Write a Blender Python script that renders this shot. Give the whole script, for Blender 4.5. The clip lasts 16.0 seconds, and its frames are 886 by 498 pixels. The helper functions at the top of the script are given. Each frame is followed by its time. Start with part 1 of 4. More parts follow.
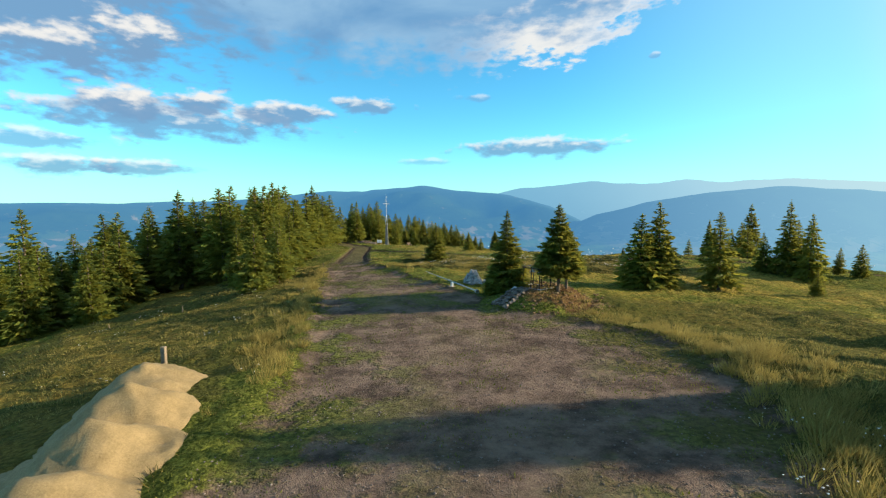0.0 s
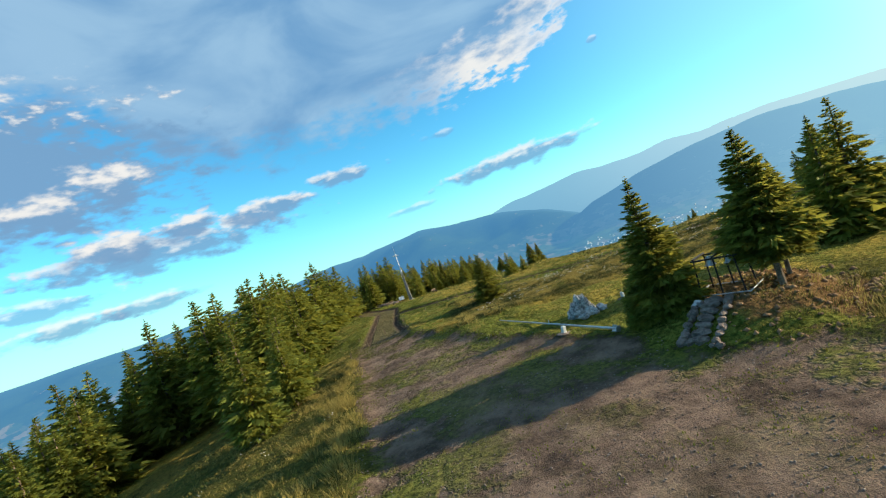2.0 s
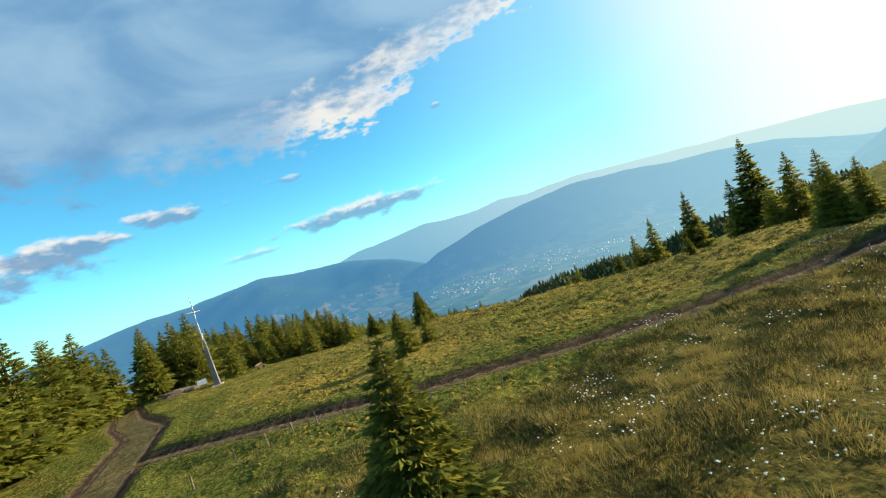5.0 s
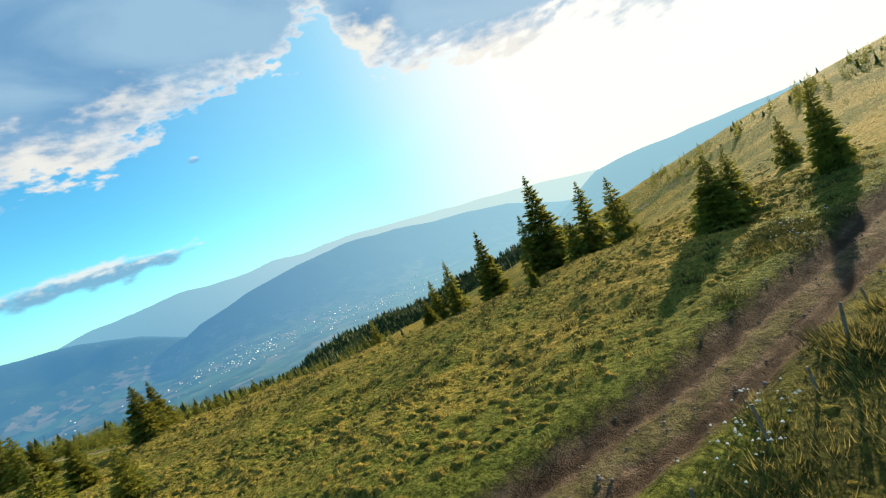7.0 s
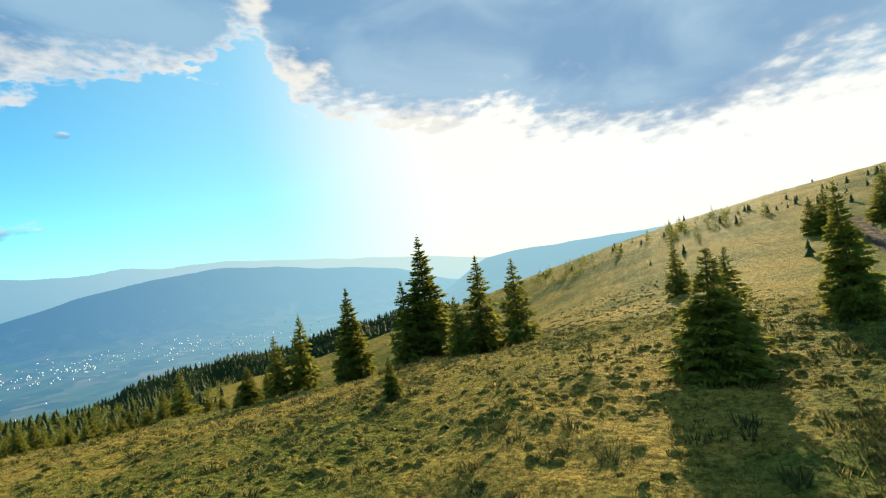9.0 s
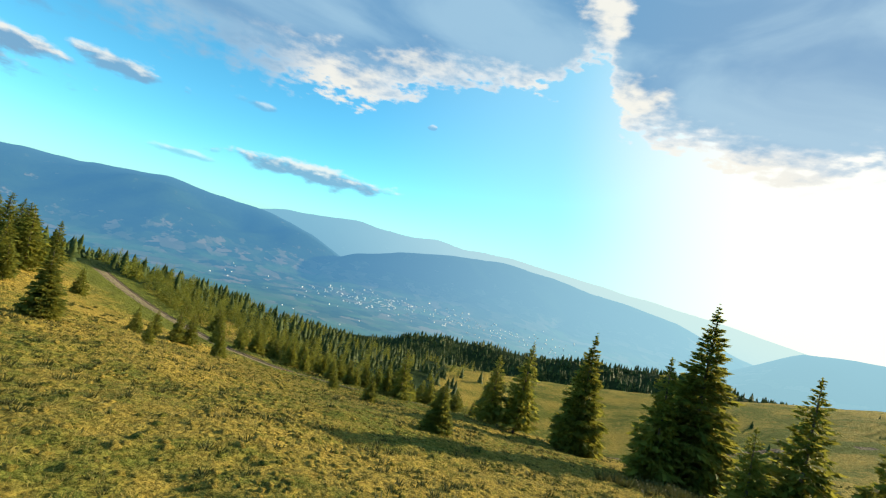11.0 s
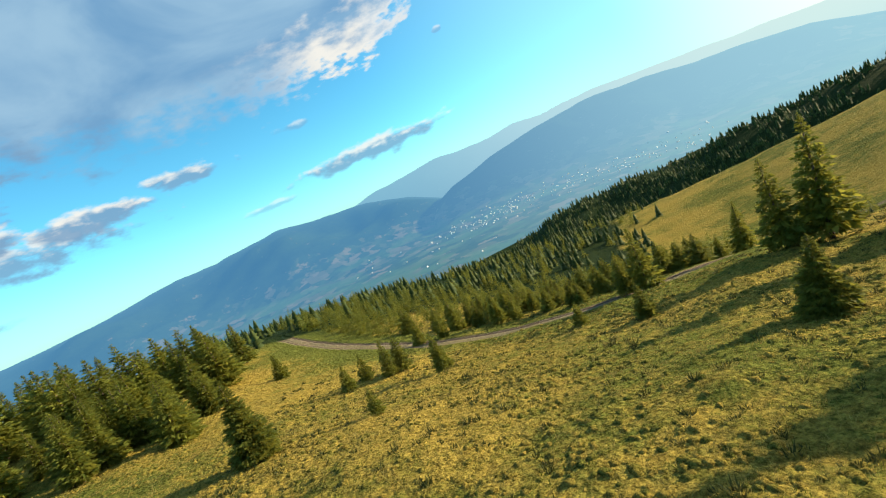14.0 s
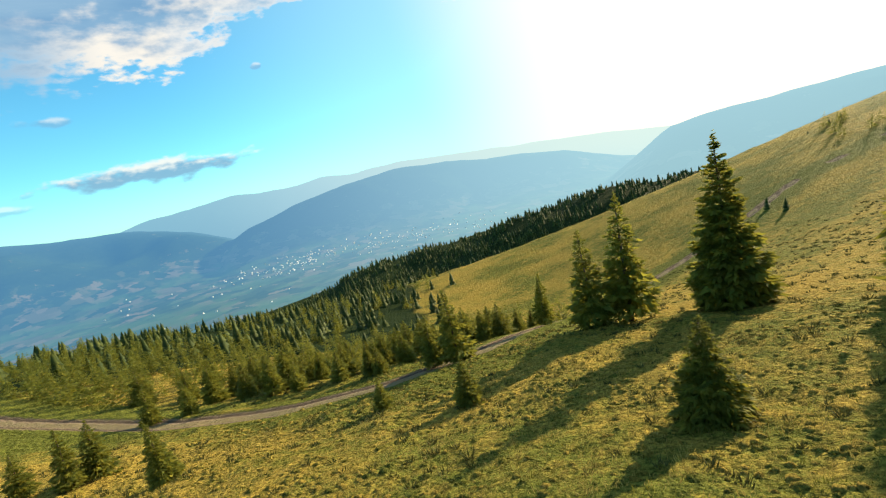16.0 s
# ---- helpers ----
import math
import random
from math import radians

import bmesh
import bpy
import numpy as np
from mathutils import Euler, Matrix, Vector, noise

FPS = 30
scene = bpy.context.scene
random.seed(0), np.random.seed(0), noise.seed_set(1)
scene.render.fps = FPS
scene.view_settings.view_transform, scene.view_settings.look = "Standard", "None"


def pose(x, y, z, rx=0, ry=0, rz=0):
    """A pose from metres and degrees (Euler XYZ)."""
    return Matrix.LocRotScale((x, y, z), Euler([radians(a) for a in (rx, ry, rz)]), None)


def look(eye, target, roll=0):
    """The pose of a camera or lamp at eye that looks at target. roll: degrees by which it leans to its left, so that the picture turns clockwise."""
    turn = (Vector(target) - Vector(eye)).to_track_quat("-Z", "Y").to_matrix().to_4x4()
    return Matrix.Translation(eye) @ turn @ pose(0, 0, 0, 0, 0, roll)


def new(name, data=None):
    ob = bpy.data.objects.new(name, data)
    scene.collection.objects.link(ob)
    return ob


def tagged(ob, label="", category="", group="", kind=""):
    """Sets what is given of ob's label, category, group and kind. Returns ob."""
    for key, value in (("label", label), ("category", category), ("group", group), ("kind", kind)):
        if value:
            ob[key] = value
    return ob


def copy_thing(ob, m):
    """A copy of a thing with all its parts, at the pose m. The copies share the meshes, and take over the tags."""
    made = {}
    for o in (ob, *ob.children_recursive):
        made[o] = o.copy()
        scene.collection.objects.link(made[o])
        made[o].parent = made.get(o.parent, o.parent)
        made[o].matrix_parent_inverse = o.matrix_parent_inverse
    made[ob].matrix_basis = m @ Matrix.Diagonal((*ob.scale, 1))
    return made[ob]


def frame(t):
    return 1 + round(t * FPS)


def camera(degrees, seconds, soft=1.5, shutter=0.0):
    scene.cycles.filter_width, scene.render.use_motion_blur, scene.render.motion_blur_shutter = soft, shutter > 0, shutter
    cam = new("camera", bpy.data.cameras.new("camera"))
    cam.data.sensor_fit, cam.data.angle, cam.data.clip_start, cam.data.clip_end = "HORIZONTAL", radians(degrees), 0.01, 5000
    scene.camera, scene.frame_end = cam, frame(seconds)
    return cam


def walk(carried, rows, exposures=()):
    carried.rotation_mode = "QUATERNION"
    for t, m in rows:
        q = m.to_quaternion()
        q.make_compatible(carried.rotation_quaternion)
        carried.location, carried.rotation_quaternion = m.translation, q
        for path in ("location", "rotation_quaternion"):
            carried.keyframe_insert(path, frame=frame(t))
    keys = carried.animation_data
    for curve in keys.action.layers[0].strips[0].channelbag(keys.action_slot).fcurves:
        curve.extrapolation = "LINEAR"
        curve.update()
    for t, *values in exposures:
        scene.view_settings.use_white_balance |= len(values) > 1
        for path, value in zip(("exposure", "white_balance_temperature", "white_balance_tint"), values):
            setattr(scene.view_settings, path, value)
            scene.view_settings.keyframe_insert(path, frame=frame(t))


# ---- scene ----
SKY_HUE, SKY_SAT, SKY_VAL, SKY_TINT = 0.5, 1.15, 1.5, (0.85, 1.75, 1.65)
# lower edge of the cloud bank: bearing, elevation in degrees
BANK = [(-60, 25), (-32, 23), (-27, 17.5), (-12, 16.5), (-2, 16.3), (8, 16.8), (14, 16.4), (18, 18.5), (24, 21.5), (34, 21.6), (38, 23.5), (42, 27.5),
        (44, 28.5), (46.5, 21), (52, 18.8), (58, 17.6), (64, 16), (71, 17), (79, 13.4), (88, 10.8), (94, 9.8), (100, 11), (140, 14), (179, 22)]
# how white and crisp that edge is: bearing, share
BANK_LIT = [(-60, 0.2), (-28, 0.0), (-4, 0.02), (4, 0.35), (10, 1.0), (24, 0.9), (34, 1.0), (60, 1.0), (70, 0.8), (80, 0.25), (180, 0.2)]
# small clouds: bearing, elevation, half widths, density
HEAPS = [(-42, 19, 18, 7.5, 0.95), (-33, 17.0, 4.5, 2.6, 0.95), (-39.5, 15.2, 4.5, 2.2, 0.95), (-30, 9.6, 15, 2.0, 0.85), (-34.5, 10.8, 4.5, 1.9, 0.95), (-27.5, 11.3, 3.8, 1.5, 0.95),
         (-18.5, 11.0, 5.5, 1.5, 0.9), (-9, 12.3, 4.5, 0.95, 0.8), (4.6, 13.2, 2.6, 0.5, 0.45), (-33, 4.6, 6, 0.9, 0.75), (-40, 4.5, 6, 1.0, 0.8), (-44, 7.0, 9, 1.0, 0.7),
         (11.5, 7.3, 10, 1.15, 0.8), (-2, 5.8, 3, 0.5, 0.4), (24.2, 16.3, 0.6, 0.35, 0.5)]
PATH = [
    (0.0, 0.09, 0.03, 0.02, 85.03, 0.43, -0.04),
    (0.5, -0.65, 4.00, -0.31, 86.56, 7.59, 1.57),
    (1.0, -1.55, 7.74, -0.47, 88.56, 12.35, 2.27),
    (1.5, -2.62, 11.31, -0.33, 89.76, 16.84, 1.68),
    (2.0, -3.44, 14.87, -0.33, 89.79, 19.35, 0.20),
    (2.5, -4.17, 18.26, -0.32, 89.39, 21.20, -2.71),
    (3.0, -4.65, 21.40, -0.43, 89.51, 20.00, -6.29),
    (3.2, -4.79, 22.63, -0.17, 89.18, 19.72, -7.96),
    (5.3, -1.59, 52.68, -0.87, 89.09, 18.79, -23.70),
    (5.5, -1.13, 54.42, -1.13, 88.19, 19.24, -27.13),
    (6.0, 0.07, 57.47, -1.53, 87.97, 21.82, -34.65),
    (6.5, 1.89, 60.43, -1.74, 87.62, 20.90, -41.15),
    (7.0, 4.08, 63.14, -2.04, 86.89, 20.89, -48.69),
    (7.5, 6.56, 65.37, -2.37, 86.82, 20.97, -56.43),
    (8.0, 9.08, 67.10, -2.62, 88.27, 16.02, -60.39),
    (8.2, 10.37, 67.62, -2.84, 89.02, 13.47, -61.00),
    (10.3, 21.16, 72.80, -2.24, 93.85, -3.64, -55.47),
    (10.5, 21.95, 73.50, -1.95, 93.95, -7.70, -47.65),
    (11.0, 24.36, 75.52, -1.46, 92.24, -12.74, -29.37),
    (11.5, 25.68, 78.51, -1.41, 89.81, -9.49, -19.14),
    (12.0, 26.43, 81.78, -1.56, 90.54, -9.97, -5.61),
    (12.5, 26.03, 84.51, -1.67, 89.00, -12.46, 7.25),
    (13.0, 25.71, 86.79, -1.36, 85.98, -4.46, 8.40),
    (13.5, 25.00, 89.23, -1.43, 82.99, 10.17, -1.43),
    (14.0, 24.40, 90.58, -1.47, 81.92, 24.14, -17.62),
    (14.5, 24.23, 93.55, -2.17, 80.50, 30.64, -34.20),
    (15.0, 24.77, 95.77, -2.57, 79.14, 31.54, -45.99),
    (15.5, 26.24, 97.91, -3.04, 80.12, 25.47, -47.79),
    (16.0, 28.26, 99.85, -3.61, 80.91, 13.27, -42.37),
]
cam = camera(88.0, 16.0, soft=1.2)
walk(cam, [(t, pose(x, y, z, rx, ry, rz)) for t, x, y, z, rx, ry, rz in PATH],
     exposures=[(0.0, 1.08, 6250, 10), (3.2, 1.08, 6250, 10), (5.5, 1.1, 6500, 9), (8.2, 1.05, 6500, 9), (10.5, 1.1, 6500, 8), (13.0, 1.12, 6500, 8), (14.5, 1.12, 6700, 10), (16.0, 1.2, 6900, 11)])

# ---------------------------------------------------------------- sun and sky
SUN_EL, SUN_BEARING = 16.0, 90.0        # degrees; bearing clockwise from +y
sun_dir = Vector((math.sin(radians(SUN_BEARING)) * math.cos(radians(SUN_EL)),
                  math.cos(radians(SUN_BEARING)) * math.cos(radians(SUN_EL)), math.sin(radians(SUN_EL))))
sun_data = bpy.data.lights.new("sun", "SUN")
sun_data.energy, sun_data.angle, sun_data.color = 5.0, radians(0.6), (1.0, 0.83, 0.56)
sun = new("sun", sun_data)
sun.matrix_world = look((0, 0, 60), Vector((0, 0, 60)) - sun_dir)


class Nodes:
    """Short hand for node trees."""

    def __init__(self, tree):
        self.tree = tree
        tree.nodes.clear()

    def add(self, kind, **props):
        n = self.tree.nodes.new(kind)
        for key, value in props.items():
            setattr(n, key, value)
        return n

    def put(self, socket, value):
        if isinstance(value, bpy.types.NodeSocket):
            self.tree.links.new(value, socket)
        elif isinstance(value, (int, float)) and socket.type in ("RGBA", "VECTOR"):
            socket.default_value = (value,) * 3 + ((1,) if socket.type == "RGBA" else ())
        elif isinstance(value, tuple) and socket.type == "RGBA" and len(value) == 3:
            socket.default_value = (*value, 1)
        else:
            socket.default_value = value

    def math(self, op, a, b=0.0, c=0.0, clamp=False):
        n = self.add("ShaderNodeMath", operation=op, use_clamp=clamp)
        for s, v in zip(n.inputs, (a, b, c)):
            self.put(s, v)
        return n.outputs[0]

    def vmath(self, op, a, b=(0, 0, 0)):
        n = self.add("ShaderNodeVectorMath", operation=op)
        self.put(n.inputs[0], a)
        self.put(n.inputs[1], b)
        return n.outputs["Value"] if op in ("DOT_PRODUCT", "LENGTH") else n.outputs[0]

    def step(self, x, lo, hi, a=0.0, b=1.0):
        n = self.add("ShaderNodeMapRange", interpolation_type="SMOOTHSTEP")
        for s, v in zip(n.inputs, (x, lo, hi, a, b)):
            self.put(s, v)
        return n.outputs[0]

    def mix(self, fac, a, b, blend="MIX"):
        n = self.add("ShaderNodeMix", data_type="RGBA", blend_type=blend)
        self.put(n.inputs[0], fac)
        self.put(n.inputs[6], a)
        self.put(n.inputs[7], b)
        return n.outputs[2]

    def noise(self, vec, scale, detail=4.0, rough=0.55, out="Fac", dist=0.0):
        n = self.add("ShaderNodeTexNoise")
        self.put(n.inputs["Vector"], vec)
        n.inputs["Scale"].default_value, n.inputs["Detail"].default_value = scale, detail
        n.inputs["Roughness"].default_value, n.inputs["Distortion"].default_value = rough, dist
        return n.outputs[out]

    def voronoi(self, vec, scale, out="Distance", feature="F1"):
        n = self.add("ShaderNodeTexVoronoi", feature=feature)
        self.put(n.inputs["Vector"], vec)
        n.inputs["Scale"].default_value = scale
        return n.outputs[out]

    def ramp(self, fac, stops, interp="LINEAR"):
        n = self.add("ShaderNodeValToRGB")
        n.color_ramp.interpolation = interp
        while len(n.color_ramp.elements) < len(stops):
            n.color_ramp.elements.new(0.5)
        for e, (p, c) in zip(n.color_ramp.elements, stops):
            e.position, e.color = p, (*((c,) * 3 if isinstance(c, (int, float)) else c), 1)
        self.put(n.inputs[0], fac)
        return n.outputs[0]

    def curve(self, x, points, lo, hi):
        """A piecewise linear function of x, from points (x, value), as a grey ramp over [lo, hi]."""
        vals = [v for _, v in points]
        a, b = min(vals), max(vals)
        t = self.math("DIVIDE", self.math("SUBTRACT", x, lo), hi - lo)
        r = self.ramp(t, [((p - lo) / (hi - lo), (v - a) / (b - a)) for p, v in points])
        return self.math("MULTIPLY_ADD", r, b - a, a)


world = bpy.data.worlds.new("sky")
scene.world = world
world.use_nodes = True
N = Nodes(world.node_tree)
geo = N.add("ShaderNodeTexCoord").outputs["Generated"]
sep = N.add("ShaderNodeSeparateXYZ")
N.put(sep.inputs[0], geo)
vx, vy, vz = sep.outputs
bearing = N.math("MULTIPLY", N.math("ARCTAN2", vx, vy), 57.29578)
elev = N.math("MULTIPLY", N.math("ARCSINE", vz), 57.29578)
sky = N.add("ShaderNodeTexSky", sky_type="NISHITA", sun_disc=False)
sky.sun_elevation, sky.sun_rotation = radians(SUN_EL), radians(SUN_BEARING)
sky.altitude, sky.air_density, sky.dust_density, sky.ozone_density = 1200, 1.0, 0.6, 2.0
hsv = N.add("ShaderNodeHueSaturation")
hsv.inputs["Hue"].default_value, hsv.inputs["Saturation"].default_value, hsv.inputs["Value"].default_value = SKY_HUE, SKY_SAT, SKY_VAL
N.put(hsv.inputs["Color"], sky.outputs[0])
base = N.mix(1.0, hsv.outputs[0], SKY_TINT, "MULTIPLY")
# milky aureole round the sun and pale haze near the horizon
toward = N.vmath("DOT_PRODUCT", geo, tuple(sun_dir))
base = N.mix(N.step(elev, 9.0, -1.0, 0.0, 0.6), base, (4.2, 6.4, 7.5))
base = N.mix(N.step(toward, 0.25, 0.85, 0.0, 0.62), base, (4.6, 8.0, 8.8))
base = N.mix(N.step(toward, 0.66, 0.93, 0.0, 0.95), base, (10.4, 10.0, 9.2))
# clouds: one large bank with a ragged lower edge, and small heaps and streaks
sky_xy = N.add("ShaderNodeCombineXYZ")
N.put(sky_xy.inputs[0], bearing)
N.put(sky_xy.inputs[1], N.math("MULTIPLY", elev, 2.2))
n_big = N.noise(sky_xy.outputs[0], 0.075, 7.0, 0.55)
n_fine = N.noise(sky_xy.outputs[0], 0.26, 6.0, 0.55)
n_wide = N.noise(sky_xy.outputs[0], 0.05, 6.0, 0.5, dist=0.6)
ragged = N.math("ADD", N.math("MULTIPLY", N.math("SUBTRACT", n_big, 0.5), 7.0), N.math("MULTIPLY", N.math("SUBTRACT", n_fine, 0.5), 9.0))
n_puff = N.noise(sky_xy.outputs[0], 0.5, 5.0, 0.5)
ragged = N.math("ADD", ragged, N.math("MULTIPLY", N.math("SUBTRACT", n_puff, 0.5), 6.0))
edge = N.curve(bearing, BANK, -60, 180)
lit_edge = N.curve(bearing, BANK_LIT, -60, 180)
bank = N.math("ADD", N.math("SUBTRACT", elev, edge), ragged)
bank_mask = N.step(bank, N.math("MULTIPLY_ADD", lit_edge, 0.9, -1.4), N.math("MULTIPLY_ADD", lit_edge, -3.0, 4.0))
white = N.mix(N.step(n_wide, 0.4, 0.6), (9.0, 8.6, 7.8), (8.4, 8.5, 8.5))
grey = (1.55, 3.3, 5.5)
rim = N.math("MULTIPLY", lit_edge, N.step(N.math("ADD", bank, N.math("MULTIPLY", N.math("SUBTRACT", n_wide, 0.5), 16.0)), 5.0, 0.2))
bank_col = N.mix(rim, N.mix(N.step(n_wide, 0.34, 0.66), grey, (3.3, 5.2, 6.9)), white)
sky_col = N.mix(N.math("MULTIPLY", bank_mask, 0.92), base, bank_col)
for cb, ce, wb, we, dens in HEAPS:
    db = N.math("DIVIDE", N.math("SUBTRACT", bearing, cb), wb)
    de = N.math("DIVIDE", N.math("SUBTRACT", elev, ce), we)
    d = N.math("SUBTRACT", 1.0, N.math("SQRT", N.math("ADD", N.math("MULTIPLY", db, db), N.math("MULTIPLY", de, de))))
    d = N.math("ADD", d, N.math("MULTIPLY", N.math("SUBTRACT", n_fine, 0.5), 1.9))
    d = N.math("ADD", d, N.math("MULTIPLY", N.math("SUBTRACT", n_puff, 0.5), 1.3))
    m = N.math("MULTIPLY", N.step(d, -0.12, 0.5), dens)
    lit = N.step(N.math("ADD", de, N.math("MULTIPLY", N.math("SUBTRACT", n_puff, 0.5), 2.6)), 0.75 if we > 5 else -0.1, 1.3 if we > 5 else 0.75)
    sky_col = N.mix(m, sky_col, N.mix(lit, (1.9, 3.5, 5.4), (9.0, 8.6, 7.9)))
bg = N.add("ShaderNodeBackground")
N.put(bg.inputs[0], sky_col)
bg.inputs[1].default_value = 0.05
out = N.add("ShaderNodeOutputWorld")
N.put(out.inputs[0], bg.outputs[0])
world.cycles.sampling_method = "AUTOMATIC"

# ---------------------------------------------------------------- materials
def material(name, build):
    m = bpy.data.materials.new(name)
    m.use_nodes = True
    n = Nodes(m.node_tree)
    shader = build(n)
    o = n.add("ShaderNodeOutputMaterial")
    n.put(o.inputs[0], shader)
    return m


def principled(n, color, rough=0.8, metal=0.0, bump=None, strength=0.4, distance=0.02, spec=0.3):
    b = n.add("ShaderNodeBsdfPrincipled")
    n.put(b.inputs["Base Color"], color)
    n.put(b.inputs["Roughness"], rough)
    b.inputs["Metallic"].default_value = metal
    b.inputs["Specular IOR Level"].default_value = spec
    if bump is not None:
        p = n.add("ShaderNodeBump")
        p.inputs["Strength"].default_value, p.inputs["Distance"].default_value = strength, distance
        n.put(p.inputs["Height"], bump)
        n.put(b.inputs["Normal"], p.outputs[0])
    return b.outputs[0]


def object_space(n):
    return n.add("ShaderNodeNewGeometry").outputs["Position"]


def attribute(n, name):
    return n.add("ShaderNodeAttribute", attribute_name=name).outputs["Fac"]


def grass_colour(n, pos):
    big = n.noise(pos, 0.045, 4.0, 0.6)
    mid = n.noise(pos, 0.7, 7.0, 0.72)
    fine = n.step(n.noise(pos, 4.5, 8.0, 0.75), 0.36, 0.64)
    straw = n.mix(fine, (0.12, 0.086, 0.017), (0.40, 0.29, 0.058))
    green = n.mix(fine, (0.034, 0.047, 0.008), (0.16, 0.17, 0.032))
    dry = n.math("ADD", n.math("MULTIPLY", big, 0.9), n.math("MULTIPLY", mid, 0.7))
    return n.mix(n.step(n.math("SUBTRACT", dry, n.step(attribute(n, "track"), 9.0, 1.0, 0.0, 0.22)), 0.66, 0.92), green, straw)


def build_ground(n):
    pos = object_space(n)
    fine = n.noise(pos, 4.5, 6.0, 0.7)
    mid = n.noise(pos, 0.5, 5.0, 0.6)
    grass = grass_colour(n, pos)
    stones = n.voronoi(pos, 26.0)
    pebble = n.voronoi(pos, 26.0, "Color")
    gravel = n.mix(n.step(n.noise(pos, 0.6, 9.0, 0.75), 0.3, 0.7), (0.062, 0.044, 0.034), (0.26, 0.18, 0.132))
    gravel = n.mix(n.math("MULTIPLY", n.step(stones, 0.3, 0.05), 0.35), gravel, n.mix(0.8, pebble, (0.14, 0.105, 0.085)))
    # worn edges: distance to the tracks, roughened
    d = attribute(n, "track")
    cart = n.step(attribute(n, "plaza"), 1.5, 4.0)
    gravel = n.mix(cart, gravel, n.mix(n.step(n.noise(pos, 1.2, 6.0, 0.7), 0.3, 0.7), (0.055, 0.037, 0.025), (0.20, 0.14, 0.092)))
    gravel = n.mix(n.step(attribute(n, "lower"), 2.0, 0.5), gravel, n.mix(n.noise(pos, 1.0, 6.0, 0.7), (0.15, 0.11, 0.075), (0.32, 0.245, 0.175)))
    strip = n.math("MULTIPLY", cart, n.step(n.math("ADD", d, n.math("MULTIPLY", n.math("SUBTRACT", mid, 0.5), 0.9)), -0.62, -0.9))
    rut = n.step(n.math("ABSOLUTE", n.math("ADD", n.math("ADD", d, 0.32), n.math("MULTIPLY", n.math("SUBTRACT", mid, 0.5), 0.5))), 0.34, 0.12)
    gravel = n.mix(n.math("MULTIPLY", n.math("MULTIPLY", rut, cart), 0.7), gravel, (0.032, 0.022, 0.015))
    ragged = n.math("SUBTRACT", 1.0, n.math("MULTIPLY", cart, 0.68))
    d = n.math("ADD", d, n.math("MULTIPLY", n.math("MULTIPLY", n.math("SUBTRACT", mid, 0.5), 2.2), ragged))
    d = n.math("ADD", d, n.math("MULTIPLY", n.math("MULTIPLY", n.math("SUBTRACT", fine, 0.5), 1.6), ragged))
    bare = n.step(d, 0.45, -0.15)
    patches = n.math("MULTIPLY", n.step(n.noise(pos, 0.25, 6.0, 0.7), 0.46, 0.57), n.math("MULTIPLY", n.step(attribute(n, "plaza"), -9.0, -1.0), n.math("SUBTRACT", 1.0, cart)))
    bare = n.math("MULTIPLY", bare, n.math("SUBTRACT", 1.0, n.math("MULTIPLY", patches, 0.88)))
    bare = n.math("MULTIPLY", bare, n.math("SUBTRACT", 1.0, n.math("MULTIPLY", strip, 0.4)))
    # brown heather banks, with the shade between clumps mixed into the colour
    shaded_heath = n.step(n.math("ADD", attribute(n, "shaded_heath"), n.math("MULTIPLY", n.math("SUBTRACT", mid, 0.5), 1.6)), 0.45, 0.75)
    grass = n.mix(n.math("MULTIPLY", shaded_heath, 0.55), grass, n.mix(fine, (0.022, 0.02, 0.008), (0.10, 0.075, 0.025)))
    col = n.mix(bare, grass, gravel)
    earth = n.step(n.math("ADD", attribute(n, "mound"), n.math("MULTIPLY", n.math("SUBTRACT", mid, 0.5), 1.5)), 0.45, 0.7)
    col = n.mix(n.math("MULTIPLY", earth, 0.85), col, n.mix(fine, (0.05, 0.03, 0.016), (0.22, 0.12, 0.055)))
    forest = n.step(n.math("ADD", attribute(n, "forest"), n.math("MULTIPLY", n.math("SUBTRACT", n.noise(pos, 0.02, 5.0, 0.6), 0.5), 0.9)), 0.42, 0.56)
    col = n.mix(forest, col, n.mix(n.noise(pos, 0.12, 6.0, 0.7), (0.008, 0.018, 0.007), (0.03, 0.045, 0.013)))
    clump = n.noise(pos, 1.5, 3.0, 0.6)
    height = n.math("ADD", n.math("ADD", n.math("MULTIPLY", fine, 0.45), n.math("MULTIPLY", clump, n.math("SUBTRACT", 1.6, n.math("MULTIPLY", bare, 1.4)))), n.math("MULTIPLY", stones, n.math("MULTIPLY", bare, -0.10)))
    return principled(n, col, 0.92, bump=height, strength=1.0, distance=0.38, spec=0.02)


def build_turf(n):
    pos = object_space(n)
    rnd = n.add("ShaderNodeNewGeometry").outputs["Random Per Island"]
    fine = n.step(n.noise(pos, 9.0, 8.0, 0.75), 0.34, 0.66)
    straw = n.mix(fine, (0.12, 0.088, 0.018), (0.37, 0.275, 0.056))
    green = n.mix(fine, (0.03, 0.042, 0.008), (0.15, 0.155, 0.03))
    dry = n.math("ADD", n.math("MULTIPLY", n.noise(pos, 0.045, 4.0, 0.6), 0.9), n.math("MULTIPLY", rnd, 0.55))
    return principled(n, n.mix(n.step(dry, 0.35, 1.0), green, straw), 0.95, bump=n.noise(pos, 11.0, 6.0, 0.75), strength=1.0, distance=0.12, spec=0.02)


